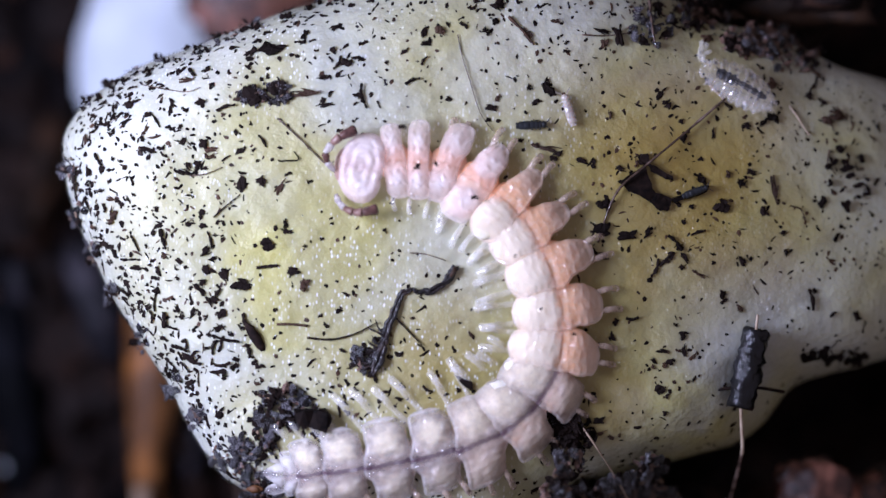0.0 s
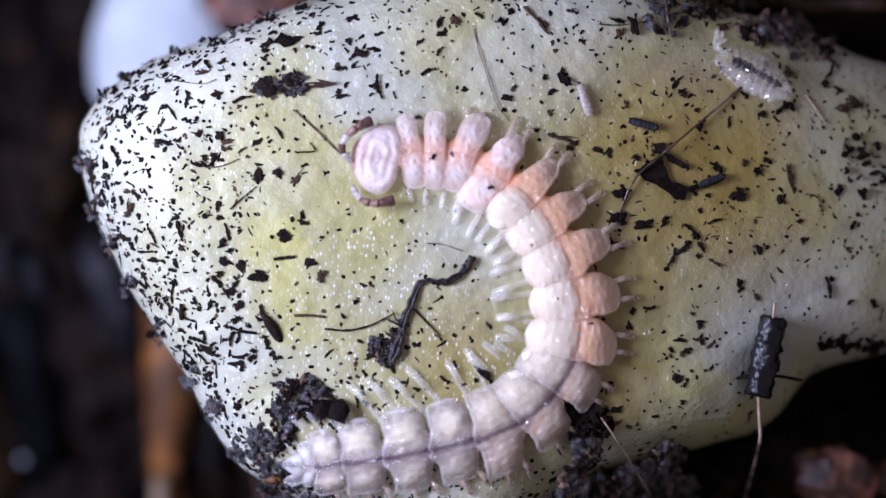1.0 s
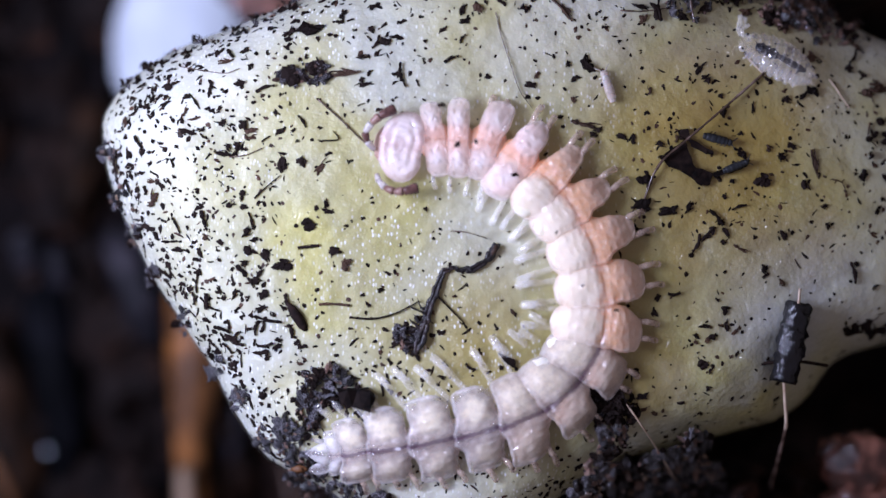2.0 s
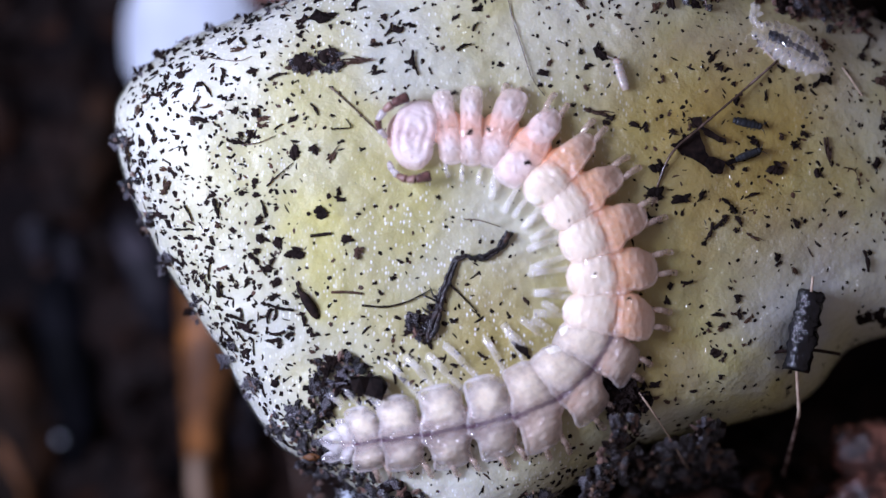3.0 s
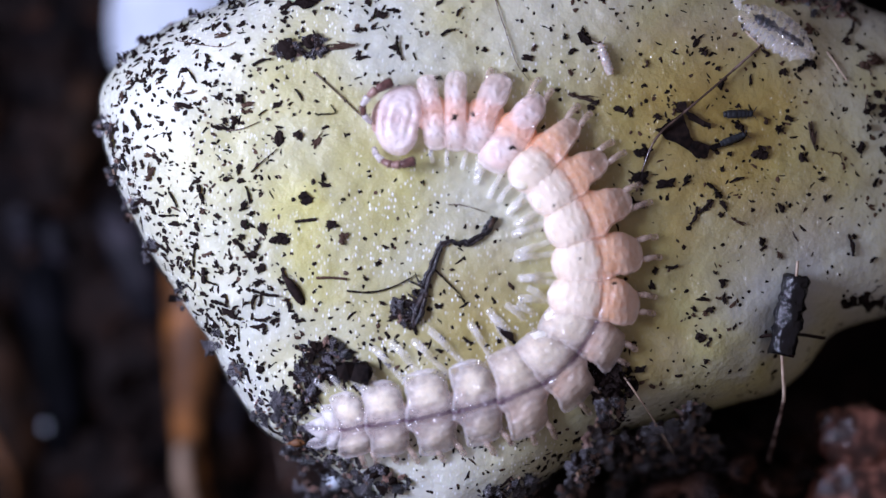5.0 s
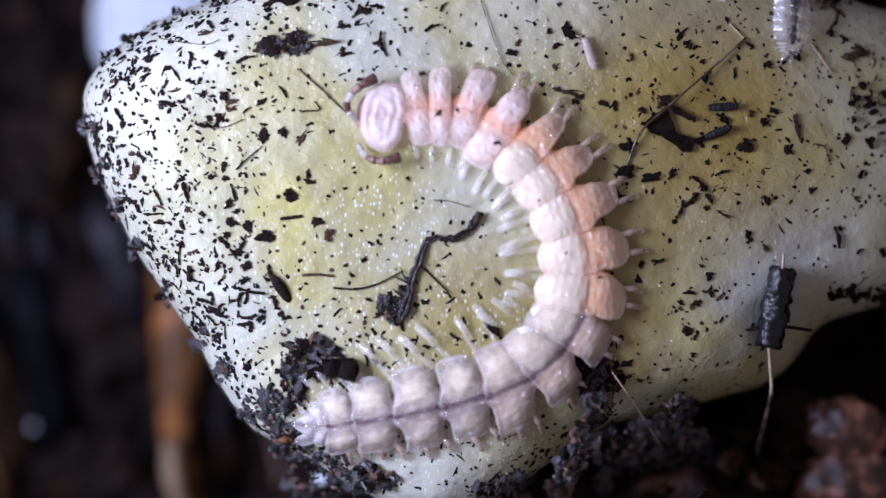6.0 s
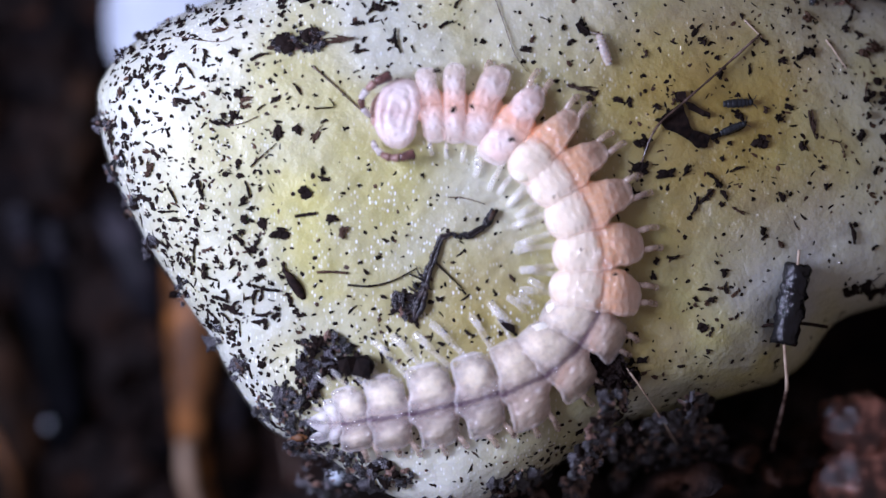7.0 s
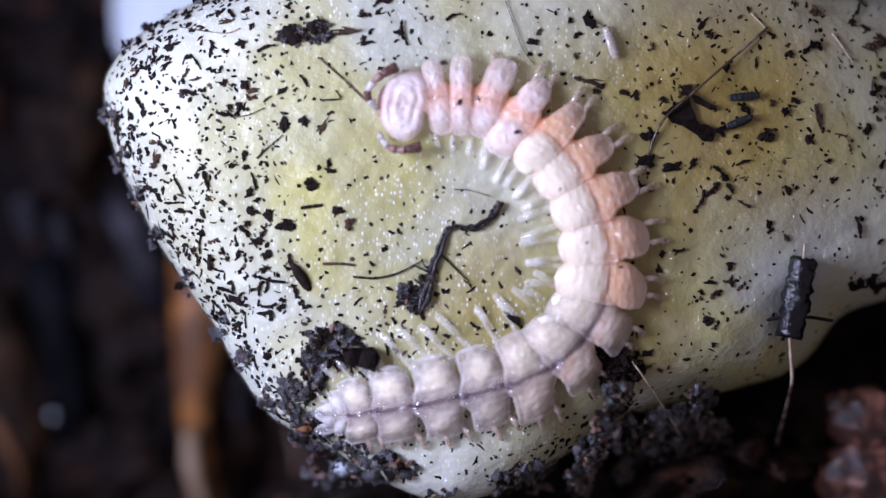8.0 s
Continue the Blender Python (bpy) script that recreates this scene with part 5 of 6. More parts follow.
def build_frass():
    m = Matrix.Translation(on(1321, 650, 0.0006)) @ pose(0, 0, 0, 0, 0, 78)
    ob = thing("frass_pellet", m, "glossy black cylindrical pellet threaded on a pale stalk", "pellet")
    bm = bmesh.new()
    pts = [(x * 1e-5, 0, 0) for x in range(-135, 136, 9)]
    tube(pts, [0.0004 if k in (0, len(pts) - 1) else 0.00046 for k in range(len(pts))], 20, 1.0, bm)
    for v in bm.verts:
        v.co += Vector((0.3 * v.co.x, v.co.y, v.co.z)).normalized() * (0.00013 * noise.noise(v.co * 3500) + 0.00007 * noise.noise(v.co * 9000))
    part("pellet", bm, CHARGLOSS, ob)
    part("stalk", tube(glide([(0.0018, 0.00012, 0.0004), (0.0013, 0.00008, 0.00048)], 3), 0.00005, 7), PALEFIBRE, ob, "pale stalk tip")
    part("stalk", tube(glide([(-0.0012, 0, -0.0001), (-0.0019, -0.0002, -0.0003), (-0.0026, -0.00042, -0.0006), (-0.0029, -0.0005, -0.0009)], 4), 0.00006, 7), PALEFIBRE, ob, "pale stalk end")
    part("stalk", tube(glide([(-0.00288, -0.0005, -0.0009), (-0.0036, -0.0006, -0.0018), (-0.0056, -0.0009, -0.0048)], 4), 0.00006, 7), FIBRE, ob, "dark lower stalk")
    part("fibre", tube(glide([(-0.0012, 0.0013, -0.0003), (-0.00085, 0.0006, -0.00035), (-0.0006, -0.0004, -0.0004), (-0.00055, -0.0014, -0.0005)], 4), 0.00006, 7), CHAR, ob, "dark cross fibre")


CHARGLOSS = matter("glossy_black_frass", ((0.002, 0.002, 0.003), (0.009, 0.009, 0.012)), 0.0003, 0.14, 1.0, 0.00018, coat=1.0, spec=0.35)
wet_film(CHARGLOSS, 0.03, 0.08)
build_frass()

# ---- crumbs ----
def ragged_crumb(k):
    """A crumb of a few jagged bits grown together, about one across."""
    r = random.Random(300 + k)
    whole = bmesh.new()
    for n in range(r.randint(3, 6)):
        size = (r.uniform(0.4, 0.85), r.uniform(0.25, 0.6), r.uniform(0.2, 0.5))
        bit = lump(size, k * 7 + n, 1.0, 1 if n else 2)
        bit.transform(pose(r.uniform(-0.6, 0.6), r.uniform(-0.55, 0.55), 0.1, 0, 0, r.uniform(0, 180)))
        me = bpy.data.meshes.new("bit")
        bit.to_mesh(me)
        bit.free()
        whole.from_mesh(me)
        bpy.data.meshes.remove(me)
    for n in range(r.randint(1, 3)):
        q, far = r.uniform(0, 6.28), r.uniform(0.9, 1.4)
        tip = Vector((far * math.cos(q), far * 0.9 * math.sin(q), r.uniform(0.05, 0.3)))
        side = Vector((-tip.y, tip.x, 0)) * r.uniform(-0.35, 0.35)
        tube([(0, 0, 0.15), tip * 0.5 + side, tip], [0.26, 0.2, 0.07], 5, 1.0, whole)
    return whole


CHUNKS = [mesh("soil_crumb", ragged_crumb(k), CHAR, False) for k in range(16)]
BROWNS = [mesh("soil_crumb", ragged_crumb(40 + k), HUMUS, False) for k in range(5)]
SLIVERS = []
for k in range(8):
    r = random.Random(k)
    bend = r.uniform(-0.4, 0.4)
    line = glide([(-1, bend * 0.3, 0.3), (-0.4, -bend * 0.3, 0.4), (0.2, -bend * 0.35, 0.4), (1, bend * 0.6, 0.3)], 3)
    SLIVERS.append(mesh("soil_crumb", tube(line, [0.3 * r.uniform(0.5, 1.2) * (1 - 0.5 * abs(i / 9 - 0.4)) for i in range(10)], 6), CHAR, False))


fine_verts, fine_faces = [], []          # crumbs too small to tell apart, joined below


def crumb(a, b, long, wide, turn=0.0, brown=False, lift=0.0, single=False):
    long, wide = long * 1.15, wide * 1.3
    if wide < 0.36 * long and not brown:
        me, sc = rng.choice(SLIVERS), (long / 2 * UNIT, wide * 1.6 * UNIT, wide * 0.9 * UNIT)
    else:
        me, sc = rng.choice(BROWNS if brown else CHUNKS), (long / 2 * UNIT, wide / 2 * UNIT, 0.4 * wide * UNIT)
    m = seat(a, b, turn, 0.1 * wide * UNIT + lift) @ Matrix.Diagonal((*sc, 1))
    if long * wide < 130 and not brown and not single:
        n0 = len(fine_verts)
        fine_verts.extend(m @ v.co for v in me.vertices)
        fine_faces.extend([n0 + i for i in f.vertices] for f in me.polygons)
        return None
    ob = new("soil_crumb", me)
    ob.matrix_world = m
    return tagged(ob, "dark brown humus crumb on the potato" if brown else "black humus crumb on the potato", "soil crumb", "soil crumbs")


def strew(rows, brown=False):
    for row in rows:
        crumb(*row, brown=brown)


# left side, from the upper edge down
strew(((225, 143, 14, 9, 70), (241, 130, 12, 8, 90), (262, 134, 14, 9, 20), (269, 124, 10, 7, 0), (235, 157, 16, 5, 0), (267, 155, 12, 6, 60), (214, 158, 12, 7, 20), (201, 162, 9, 6, 0), (198, 170, 10, 8, 45),
       (172, 177, 12, 7, 20), (183, 183, 10, 6, 30), (150, 190, 14, 10, 20), (167, 194, 9, 6, 30), (195, 187, 8, 5, 0), (233, 184, 20, 14, 40), (303, 185, 22, 8, 100), (328, 194, 14, 8, 0), (352, 182, 22, 8, 15),))
strew(((315, 130, 25, 8, 110), (340, 130, 20, 6, -60), (365, 125, 16, 8, 30), (376, 151, 10, 7, 0), (283, 170, 14, 5, 30), (262, 204, 16, 9, 0), (275, 212, 30, 4, -55), (212, 205, 16, 8, 60), (225, 215, 22, 9, 20),
       (225, 203, 10, 8, 0), (180, 216, 18, 9, -45), (190, 222, 14, 10, 0), (200, 208, 18, 7, 80), (167, 232, 16, 5, 25), (195, 238, 12, 5, -40), (140, 210, 12, 5, 80), (235, 245, 12, 7, 20), (252, 246, 12, 8, -50),))
strew(((222, 257, 16, 6, -35), (263, 266, 30, 10, -10), (262, 280, 12, 6, 70), (285, 262, 14, 8, 20), (290, 275, 14, 4, -40), (318, 225, 12, 9, 30), (323, 250, 14, 10, 60), (361, 254, 18, 14, 90), (175, 283, 24, 6, -50),
       (200, 282, 9, 7, 0), (214, 286, 8, 5, 0), (220, 298, 10, 7, 50), (195, 301, 10, 5, 20), (180, 300, 14, 10, 70), (157, 305, 16, 10, -70), (133, 300, 14, 10, 60), (135, 325, 26, 8, -75), (160, 340, 18, 8, 80),))
strew(((155, 327, 12, 6, 10), (178, 338, 16, 6, 10), (194, 322, 10, 7, 60), (233, 320, 18, 6, -60), (240, 292, 10, 6, 70), (292, 330, 8, 7, 0), (236, 344, 8, 6, -40), (332, 292, 18, 10, -60), (318, 303, 20, 9, -20),
       (335, 308, 22, 9, -35), (348, 290, 22, 14, -10), (345, 303, 10, 10, 0), (362, 298, 14, 6, 0),))
strew(((155, 360, 22, 6, -60), (172, 367, 14, 9, 20), (185, 367, 16, 10, -50), (212, 358, 20, 8, -30), (140, 385, 22, 12, -80), (228, 355, 14, 6, -60), (237, 365, 10, 4, 20), (257, 386, 6, 5, 0), (277, 370, 10, 8, -60),
       (280, 400, 18, 7, 25), (272, 412, 12, 8, 60), (288, 420, 26, 7, -75), (258, 434, 9, 7, 0), (232, 448, 8, 8, 0), (240, 430, 28, 6, -65), (228, 459, 30, 4, 8), (218, 423, 14, 6, -15), (210, 437, 16, 8, 70),))
strew(((203, 448, 18, 10, -40), (180, 432, 10, 7, 0), (240, 472, 24, 10, 0), (270, 462, 12, 6, 30), (265, 468, 10, 5, 0), (280, 478, 18, 8, 100), (277, 493, 8, 6, 0), (317, 463, 14, 8, -40), (312, 477, 8, 4, 0),
       (329, 473, 8, 6, 20), (315, 493, 7, 6, 0), (336, 396, 14, 8, 30), (357, 380, 16, 9, -80), (360, 400, 14, 9, 10), (362, 445, 22, 14, 50), (376, 458, 16, 10, 10), (372, 425, 28, 5, -75), (393, 424, 12, 5, 45),))
strew(((370, 478, 20, 14, 10), (358, 498, 16, 12, -70), (352, 512, 28, 10, -35), (375, 530, 24, 18, -20), (385, 520, 20, 6, 60), (392, 540, 12, 6, 70), (395, 482, 20, 14, -60), (245, 520, 12, 6, 0), (262, 513, 7, 5, 0),
       (278, 515, 14, 9, 20), (220, 515, 26, 8, -20), (250, 535, 14, 10, -30), (275, 535, 28, 5, 80), (262, 545, 20, 10, 40), (235, 548, 12, 5, 0), (292, 565, 26, 8, 80), (298, 562, 10, 6, 20), (315, 548, 16, 8, -70),))
strew(((322, 562, 14, 9, 80), (340, 555, 22, 10, 60), (338, 533, 16, 6, -75), (392, 557, 18, 14, 60), (365, 560, 6, 5, 0), (398, 488, 24, 9, -70),))
strew(((255, 555, 14, 8, 70), (270, 560, 20, 6, 85), (305, 580, 22, 4, -15), (345, 582, 14, 6, 50), (368, 592, 14, 7, 25), (320, 615, 30, 9, -8), (330, 610, 20, 5, 85), (290, 600, 14, 10, 20), (335, 632, 26, 14, -10),
       (345, 640, 24, 6, -15), (328, 648, 20, 6, -40), (345, 625, 16, 5, 45), (320, 630, 18, 6, -60), (305, 645, 16, 6, -10), (310, 655, 16, 9, 20), (295, 655, 16, 9, 60), (348, 655, 12, 7, -30), (352, 672, 22, 4, 88),))
strew(((343, 678, 14, 6, 60), (329, 668, 10, 5, 70), (341, 698, 13, 8, 0), (371, 706, 10, 6, -30), (390, 660, 28, 9, 5), (398, 668, 10, 7, 60), (395, 645, 26, 6, 10), (415, 648, 18, 10, 40), (418, 637, 14, 7, -20),
       (375, 640, 14, 5, 80), (400, 600, 44, 6, -12), (390, 580, 22, 12, 20), (410, 590, 16, 6, -45), (435, 570, 26, 8, -70), (428, 580, 14, 8, -30), (440, 620, 22, 7, -70), (445, 632, 12, 5, 0), (455, 645, 18, 9, -45),))
strew(((465, 648, 10, 7, 0), (378, 615, 22, 6, 80), (365, 617, 18, 6, 20), (390, 612, 18, 5, 70), (382, 605, 12, 7, 40), (390, 730, 20, 12, 80), (385, 748, 14, 6, 0), (400, 753, 8, 8, 0), (363, 738, 14, 7, -40),
       (350, 735, 14, 4, -50), (415, 748, 8, 5, 60), (422, 738, 8, 5, 30), (433, 728, 12, 7, 80), (445, 743, 16, 9, 10), (455, 697, 9, 7, 0), (465, 697, 9, 7, 60), (415, 702, 12, 4, -5), (433, 766, 10, 6, -15),))
strew(((412, 768, 9, 4, -70),))
# round the head and along the upper edge
strew(((415, 85, 16, 8, 10), (445, 93, 24, 14, 60), (440, 105, 16, 8, 0), (475, 90, 40, 24, 0), (490, 85, 30, 8, -10), (495, 105, 12, 6, -60), (440, 118, 14, 8, -40), (448, 128, 8, 6, 0), (405, 130, 8, 5, 0),
       (463, 141, 8, 7, 0), (473, 136, 9, 9, 0), (515, 98, 10, 6, 10), (525, 100, 9, 6, 0), (535, 75, 14, 9, 20), (540, 62, 20, 10, 70), (552, 73, 14, 5, 30), (560, 90, 9, 5, 15), (590, 90, 14, 10, -45),))
strew(((585, 105, 12, 5, -40), (612, 112, 20, 14, 20), (618, 98, 12, 6, 60), (598, 112, 24, 5, 60), (632, 104, 16, 7, 0), (640, 105, 10, 6, 0), (600, 130, 14, 6, 60), (570, 137, 18, 9, 10), (582, 138, 12, 6, 20),
       (640, 78, 10, 7, 0), (648, 75, 10, 6, 20), (612, 82, 14, 5, 40), (580, 186, 28, 9, 3), (572, 178, 12, 8, 70), (585, 165, 12, 7, 30), (640, 165, 30, 8, 95), (642, 178, 28, 6, -60), (632, 170, 12, 8, 0),))
strew(((655, 168, 10, 6, 60), (630, 183, 10, 5, 10), (670, 185, 12, 3, -70), (684, 112, 9, 7, 70), (665, 127, 7, 4, 15), (684, 124, 6, 4, 0), (682, 149, 8, 4, -60), (400, 190, 30, 6, 20), (495, 213, 8, 5, -20),
       (465, 250, 22, 5, -55), (443, 220, 8, 5, 0), (418, 235, 10, 7, -60), (427, 250, 8, 4, 0), (450, 265, 10, 6, 30), (455, 285, 10, 5, 10), (495, 262, 9, 5, 0), (497, 285, 9, 4, 0), (425, 268, 20, 9, 40),))
strew(((400, 280, 16, 4, 35), (540, 240, 7, 4, 80), (602, 232, 14, 6, 0), (625, 215, 6, 5, 0), (632, 210, 6, 4, 0), (570, 222, 12, 3, 20), (455, 170, 45, 28, 10), (490, 160, 30, 30, 80), (505, 172, 34, 14, 10),))
strew(((330, 143, 22, 10, 0), (257, 232, 20, 8, 70), (372, 278, 20, 10, 20), (151, 248, 16, 12, 0), (196, 352, 14, 8, 0), (200, 385, 30, 16, 75), (205, 520, 16, 10, 0), (290, 453, 14, 10, 0), (430, 175, 36, 12, 20),
       (540, 165, 44, 12, 3), (395, 205, 12, 6, 60), (375, 265, 24, 9, 20),), True)
# upper edge, middle and farther side
strew(((450, 50, 15, 12, 0), (595, 50, 16, 12, 0), (545, 15, 25, 18, 0), (750, 60, 22, 8, 80), (755, 78, 20, 8, 0), (730, 143, 24, 6, 25), (750, 108, 16, 5, 60), (820, 45, 18, 8, -20), (880, 10, 25, 18, 0),
       (875, 40, 20, 10, 90), (835, 15, 14, 8, 20), (870, 192, 22, 10, -10), (968, 155, 28, 20, 90), (935, 155, 12, 10, 0), (950, 180, 16, 10, 0), (830, 250, 12, 8, 0), (920, 250, 10, 8, 90), (980, 280, 14, 10, 0),))
strew(((1095, 65, 35, 14, 95), (1065, 55, 30, 10, -15), (1180, 60, 25, 12, 20), (1140, 75, 20, 14, 0), (1170, 165, 24, 8, 60), (1180, 185, 16, 12, 0), (1205, 215, 9, 8, 0), (1210, 245, 18, 10, 95), (428, 330, 30, 13, 95),
       (460, 320, 28, 14, 20), (425, 500, 35, 22, 0), (470, 432, 26, 18, 0), (505, 395, 16, 10, 90), (510, 410, 18, 8, 0), (520, 480, 22, 14, 10), (1262, 235, 20, 7, 88), (1320, 222, 20, 11, -30), (1365, 210, 24, 18, 10),))
strew(((1350, 218, 18, 8, 50), (1290, 190, 18, 7, -35), (1430, 170, 20, 16, -30), (1455, 180, 20, 8, -20), (1440, 150, 30, 6, 55), (1285, 70, 30, 12, 0), (1275, 360, 30, 26, 0), (1310, 325, 20, 14, 30), (1330, 305, 18, 10, -20),
       (1240, 320, 18, 16, 0), (1353, 375, 14, 14, 0), (1455, 360, 20, 14, 90), (1385, 412, 14, 10, 0), (1390, 445, 14, 10, 0), (1315, 460, 20, 12, -60), (1110, 418, 35, 14, 5), (1145, 412, 22, 12, 60), (1195, 430, 32, 7, -45),))
strew(((1203, 438, 16, 12, 0), (1212, 457, 22, 8, -50), (1160, 475, 30, 6, 65), (1178, 460, 28, 5, 45), (1235, 412, 25, 5, 20), (1070, 365, 25, 18, 0), (1065, 405, 30, 20, 0), (1065, 455, 22, 12, 0), (1480, 420, 20, 8, 60),
       (1435, 530, 35, 8, -75), (1440, 515, 10, 8, 0), (1515, 560, 22, 10, -60), (1090, 570, 14, 8, 60), (1118, 564, 20, 6, 0), (1170, 620, 20, 8, 0), (1210, 620, 20, 8, 80), (1185, 640, 14, 10, 0), (1030, 285, 22, 9, -15),))
strew(((1050, 290, 18, 7, 90), (985, 270, 20, 10, 0), (1095, 298, 22, 9, -20), (1195, 575, 8, 6, 0), (1165, 690, 20, 14, 20), (1060, 745, 20, 10, 0),))
strew(((780, 55, 18, 14, 0), (960, 262, 45, 12, -3), (495, 335, 32, 9, 55), (535, 505, 22, 18, -40), (1070, 80, 25, 11, 70), (1465, 215, 22, 14, 0), (1365, 150, 25, 16, -20), (1370, 335, 40, 11, -80), (1235, 485, 28, 7, -20),
       (1288, 310, 12, 11, 0), (930, 60, 40, 10, -50), (1238, 34, 55, 18, -12), (1296, 30, 46, 20, 15), (1345, 72, 36, 22, 40), (1388, 70, 34, 15, -30), (1318, 98, 30, 16, 70), (1250, 70, 26, 14, 30), (1482, 205, 30, 20, 0),), True)
strew(((1440, 128, 30, 12, -20), (1205, 22, 34, 12, 60),), True)
# brown crumbs beside the frass pellet
strew(((1155, 651, 10, 7, 20), (1177, 645, 12, 8, 60), (1181, 623, 9, 6, 0), (1200, 621, 12, 7, 10), (1212, 626, 8, 6, 40), (1228, 630, 11, 5, 55), (1218, 677, 9, 6, 80)), True)
strew(((1168, 656, 6, 4, 0), (1228, 672, 11, 5, 70), (1181, 700, 9, 7, 30), (1178, 731, 10, 8, 85), (1237, 666, 7, 4, 50), (1192, 638, 6, 4, 10), (1160, 668, 5, 3, 0)))
strew(((1062, 768, 18, 6, 20), (1080, 774, 14, 7, 160), (1096, 770, 8, 5, 90)), True)
# inside the curl
strew(((504, 407, 16.8, 6.7, -30), (571, 423, 8.4, 6.7, 0), (681, 409, 6.7, 6.7, 0), (668, 451, 5.9, 4.2, 20), (630, 508, 6.7, 5.1, 0), (613, 521, 13.5, 5.1, -30), (651, 513, 5.9, 4.2, 0), (655, 493, 5.9, 4.2, 40), (706, 626, 14.3, 7.6, 10), (773, 611, 7.6, 6.7, 0), (803, 620, 12.6, 5.1, -60), (567, 559, 9.3, 5.1, 20), (546, 618, 9.3, 4.2, 0)))
strew(((605, 620, 14.3, 5.1, -20), (584, 601, 7.6, 4.2, 0), (487, 597, 9.3, 4.2, 60), (496, 618, 7.6, 5.1, 0), (639, 618, 7.6, 5.1, 0), (512, 677, 9.3, 5.1, 30), (613, 677, 14.3, 6.7, -45), (630, 689, 10.9, 5.1, -30), (601, 727, 20.2, 5.9, -80), (609, 702, 10.9, 5.1, -60), (685, 694, 10.9, 5.1, 0), (706, 706, 14.3, 5.9, -20), (714, 685, 7.6, 5.1, 0)))
strew(((588, 685, 7.6, 5.1, 0), (815, 572, 5.9, 4.2, 0), (790, 597, 7.6, 4.2, 30), (811, 689, 14.3, 6.7, -30), (790, 698, 9.3, 5.1, 0), (756, 689, 18.5, 5.1, -35), (672, 652, 7.6, 5.1, 0), (571, 660, 6.7, 5.1, 0), (731, 563, 6.7, 4.2, 0), (748, 643, 6.7, 4.2, 50), (849, 416, 7.6, 5.9, 0), (828, 450, 6.7, 4.2, 0)))
# ragged heap round the dead rootlet's base
strew(((640, 630, 26, 14, 30), (652, 622, 24, 12, -40), (632, 646, 22, 10, 10), (646, 650, 26, 13, 60), (660, 640, 24, 14, -20), (655, 664, 20, 12, 80), (628, 636, 18, 8, -15),
       (668, 600, 16, 9, 40), (642, 612, 16, 7, 70), (620, 650, 14, 7, 20), (664, 668, 18, 8, -60), (690, 632, 12, 8, 0), (708, 628, 14, 7, 30)))
# black crumbs on the millipede's back
for a, b, s in ((712, 229, 13), (738, 297, 14), (770, 292, 10), (838, 352, 12), (955, 545, 6), (910, 452, 5), (1012, 590, 8)):
    ob = crumb(a, b, s, s * 0.75, 30, single=True)
    ob.location.z += 0.00125
    tagged(ob, "black humus crumb on the millipede's back")


def crowd(a, b):
    """How thickly crumbs lie at a, b."""
    left = 1.0 if a < 330 else max(0.0, 1 - (a - 330) / 170)
    if a + 0.55 * b > 900 and b > 440:
        left = 0
    top = max(0.0, 1 - b / 210) * (0.75 if a < 1200 else 0.6)
    right = 0.42 if a > 1040 and b < 480 else 0.0
    low = 0.5 if (b > 640 and a < 720) or b > 830 else 0.0
    return max(0.16, left, top, right, low) * (0.5 + 0.9 * (noise.noise(Vector((a, b, 3)) / 60) + 0.5))


count = 0
while count < 60:
    a, b = rng.uniform(110, 1560), rng.uniform(0, 950)
    if hill(a, b) is None or a < 480 or (a < 700 and b < 300) or rng.random() > crowd(a, b):
        continue
    s = rng.uniform(9, 16)
    crumb(a, b, s, s * rng.uniform(0.28, 0.8), rng.uniform(0, 180), rng.random() < 0.12)
    count += 1


def build_dust(total, name, material, small, large, label, thick):
    verts, faces = [], []
    kinds = []
    for n in range(9):
        r = random.Random(n)
        if n < 8:
            base = lump((1, 0.8, 0.45), 150 + n, 0.9, 1)
        else:
            bend = r.uniform(-0.45, 0.45)
            base = tube([(-1.7, bend * 0.6, 0), (-0.6, -bend * 0.3, 0.1), (0.5, -bend * 0.3, 0.1), (1.7, bend * r.uniform(0.2, 1), 0)], [0.25, 0.5, 0.42, 0.2], 4)
        base.verts.index_update()
        kinds.append(([v.co.copy() for v in base.verts], [[v.index for v in f.verts] for f in base.faces]))
        base.free()
    k = 0
    while k < total:
        a, b = rng.uniform(100, 1700), rng.uniform(-40, 960)
        if hill(a, b) is None or rng.random() > thick(a, b):
            continue
        s = rng.uniform(small, large) * UNIT / 2
        m = seat(a, b, rng.uniform(0, 360)) @ Matrix.Diagonal((s * rng.uniform(0.8, 1.5), s * rng.uniform(0.6, 1.2), s * 0.5, 1))
        n0 = len(verts)
        pts, tri = rng.choice(kinds)
        verts += [m @ v for v in pts]
        faces += [[n0 + i for i in t] for t in tri]
        k += 1
    me = bpy.data.meshes.new(name)
    me.from_pydata(verts, [], faces)
    me.materials.append(material)
    tagged(new(name, me), label, "soil", kind="stuff")


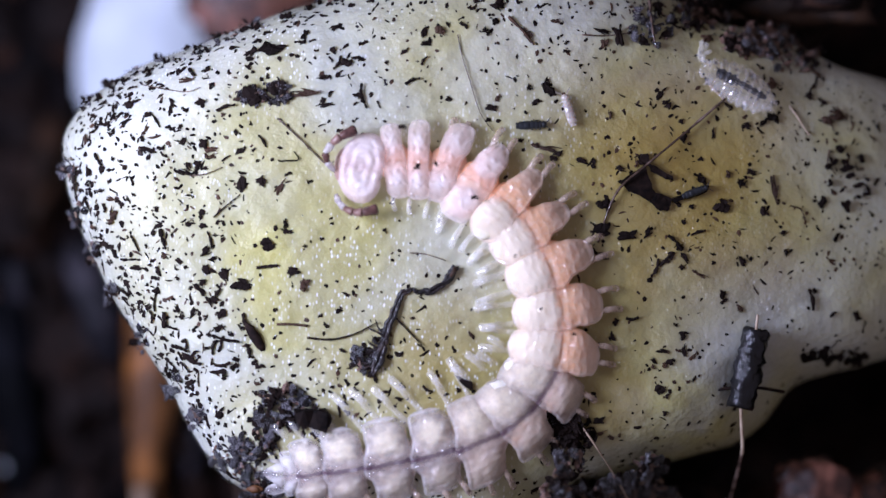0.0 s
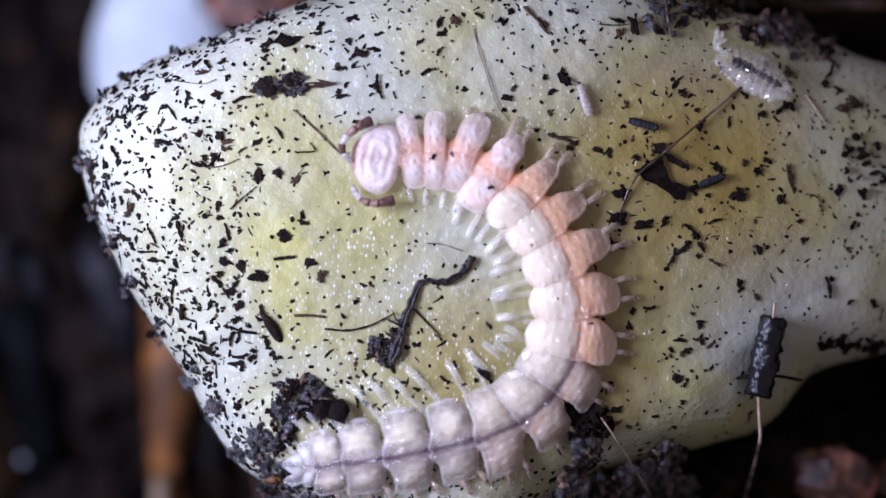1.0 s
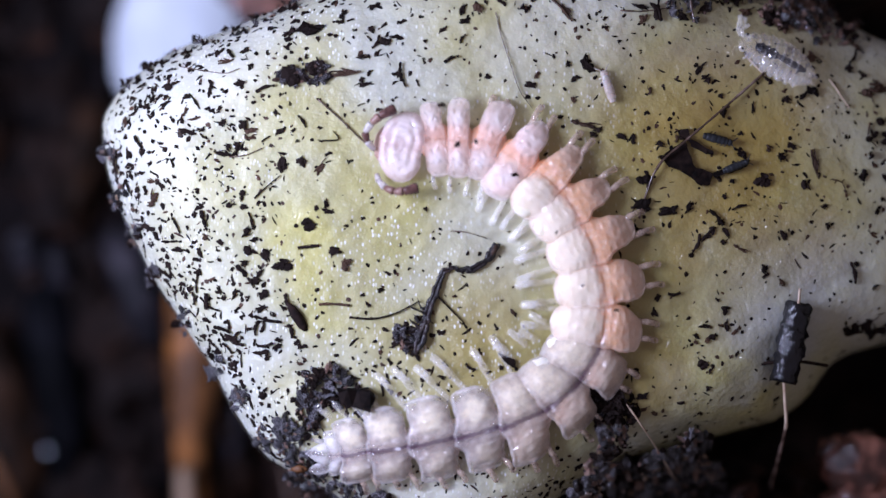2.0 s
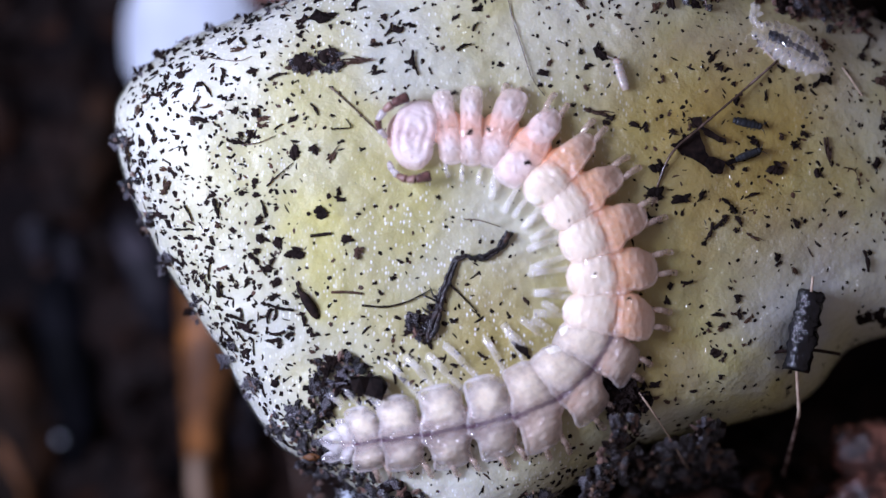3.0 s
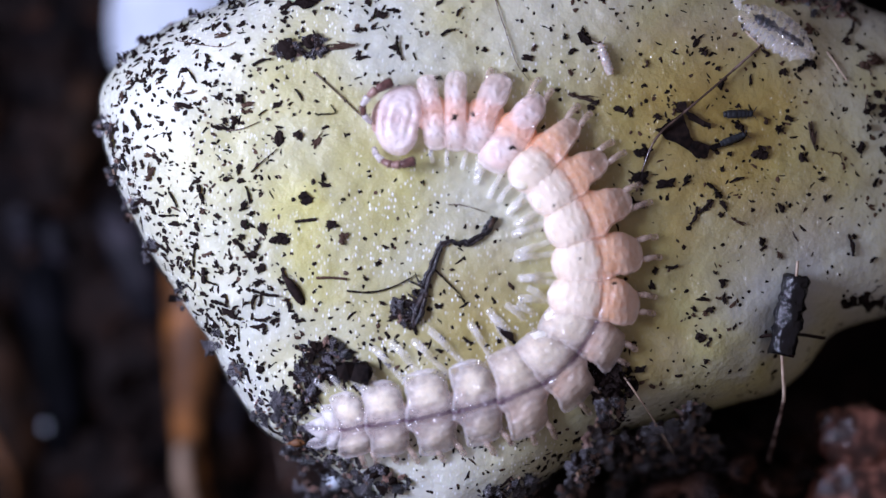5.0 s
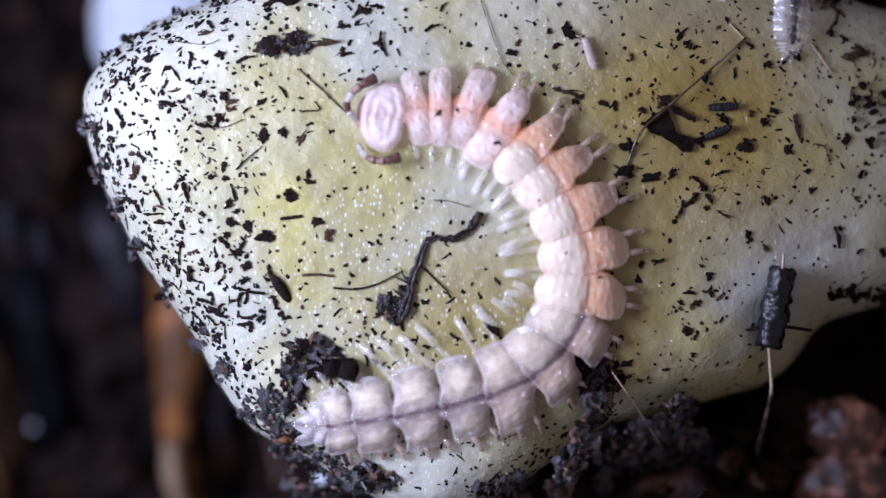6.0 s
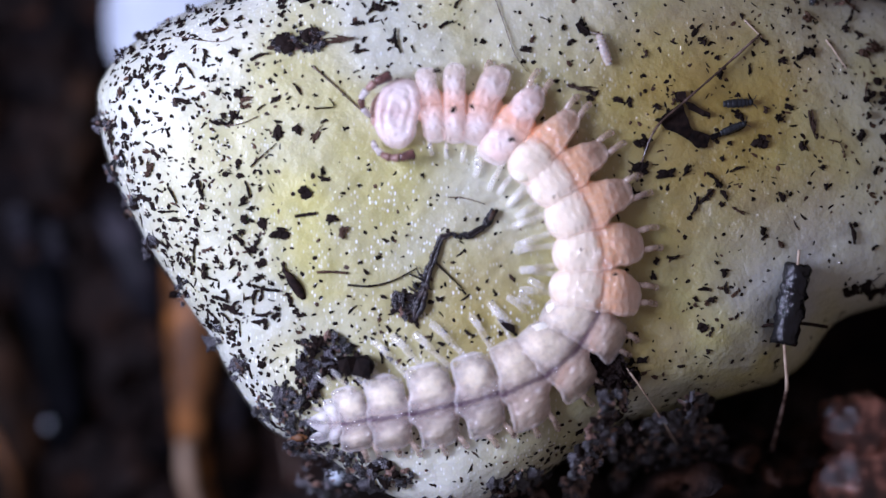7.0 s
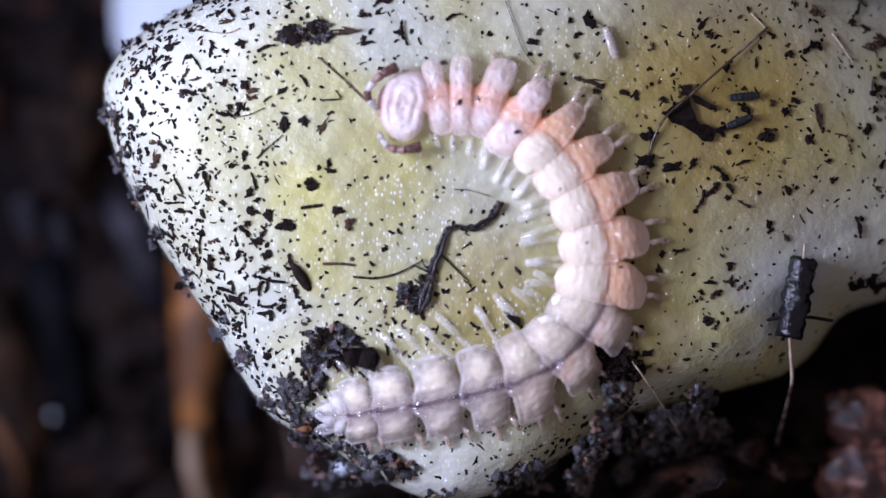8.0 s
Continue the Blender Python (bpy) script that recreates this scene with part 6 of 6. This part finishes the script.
small = bpy.data.meshes.new("small_crumbs")
small.from_pydata(fine_verts, [], fine_faces)
small.materials.append(CHAR)
tagged(new("small_crumbs", small), "small black humus crumbs strewn over the potato", "soil", kind="stuff")
build_dust(2000, "soil_specks", CHAR, 3, 9.5, "fine black soil specks strewn over the potato", crowd)


def along_rim(a, b):
    """Only along the rim, where soil sticks to the potato's edge."""
    x, y = a - HUB[0], HUB[1] - b
    s = math.hypot(x, y) / rim_at(math.atan2(y, x))
    return 1.2 if s > 0.93 and (a < 620 or b < 120 or b > 780) else 0.2 if s > 0.84 and a > 1120 and b > 560 else 0.0


build_dust(560, "edge_specks", CHAR, 5, 14, "black soil specks clinging along the potato's edge", along_rim)
build_dust(420, "brown_specks", HUMUS, 4, 11, "fine brown soil specks strewn over the potato", crowd)


# ---- what moves ----
def motions():
    rest = [(t, seat(1301, 156, 63)) for t in (0.0, 4.4)]
    way = ((4.7, 1301, 156, -27), (5.3, 1310, 157, -38), (5.8, 1327, 157, -52), (5.9, 1334, 152, -62), (6, 1357, 144, -97), (6.1, 1393, 134, -123), (6.2, 1408, 134, -137), (6.3, 1413, 142, -155),
           (6.4, 1420, 151, -174), (6.5, 1422, 149, -170), (6.6, 1430, 138, -160), (6.7, 1462, 113, -145), (6.8, 1541, 31, -140), (7, 1600, 10, -140), (8, 1640, -30, -140))
    walk(woodlouse, rest + [(t, seat(a, b, tail + 90)) for t, a, b, tail in way])
    hops = ((0, 939, 222, 3), (0.2, 962, 222, -8), (0.4, 995, 223, 0), (0.6, 1032, 222, 22), (0.8, 1058, 235, -5), (1, 1110, 241, -15), (1.2, 1154, 253, -25), (1.4, 1184, 288, -45), (1.6, 1200, 295, -8),
            (1.8, 1202, 295, -15), (2, 1197, 293, -15), (2.2, 1196, 290, -15), (3.3, 1234, 286, -10), (3.6, 1232, 291, 2), (4.5, 1237, 296, 1), (8, 1238, 296, 4))
    walk(springtail, [(t, seat(a, b, h - 90, 0.00004)) for t, a, b, h in hops])


motions()
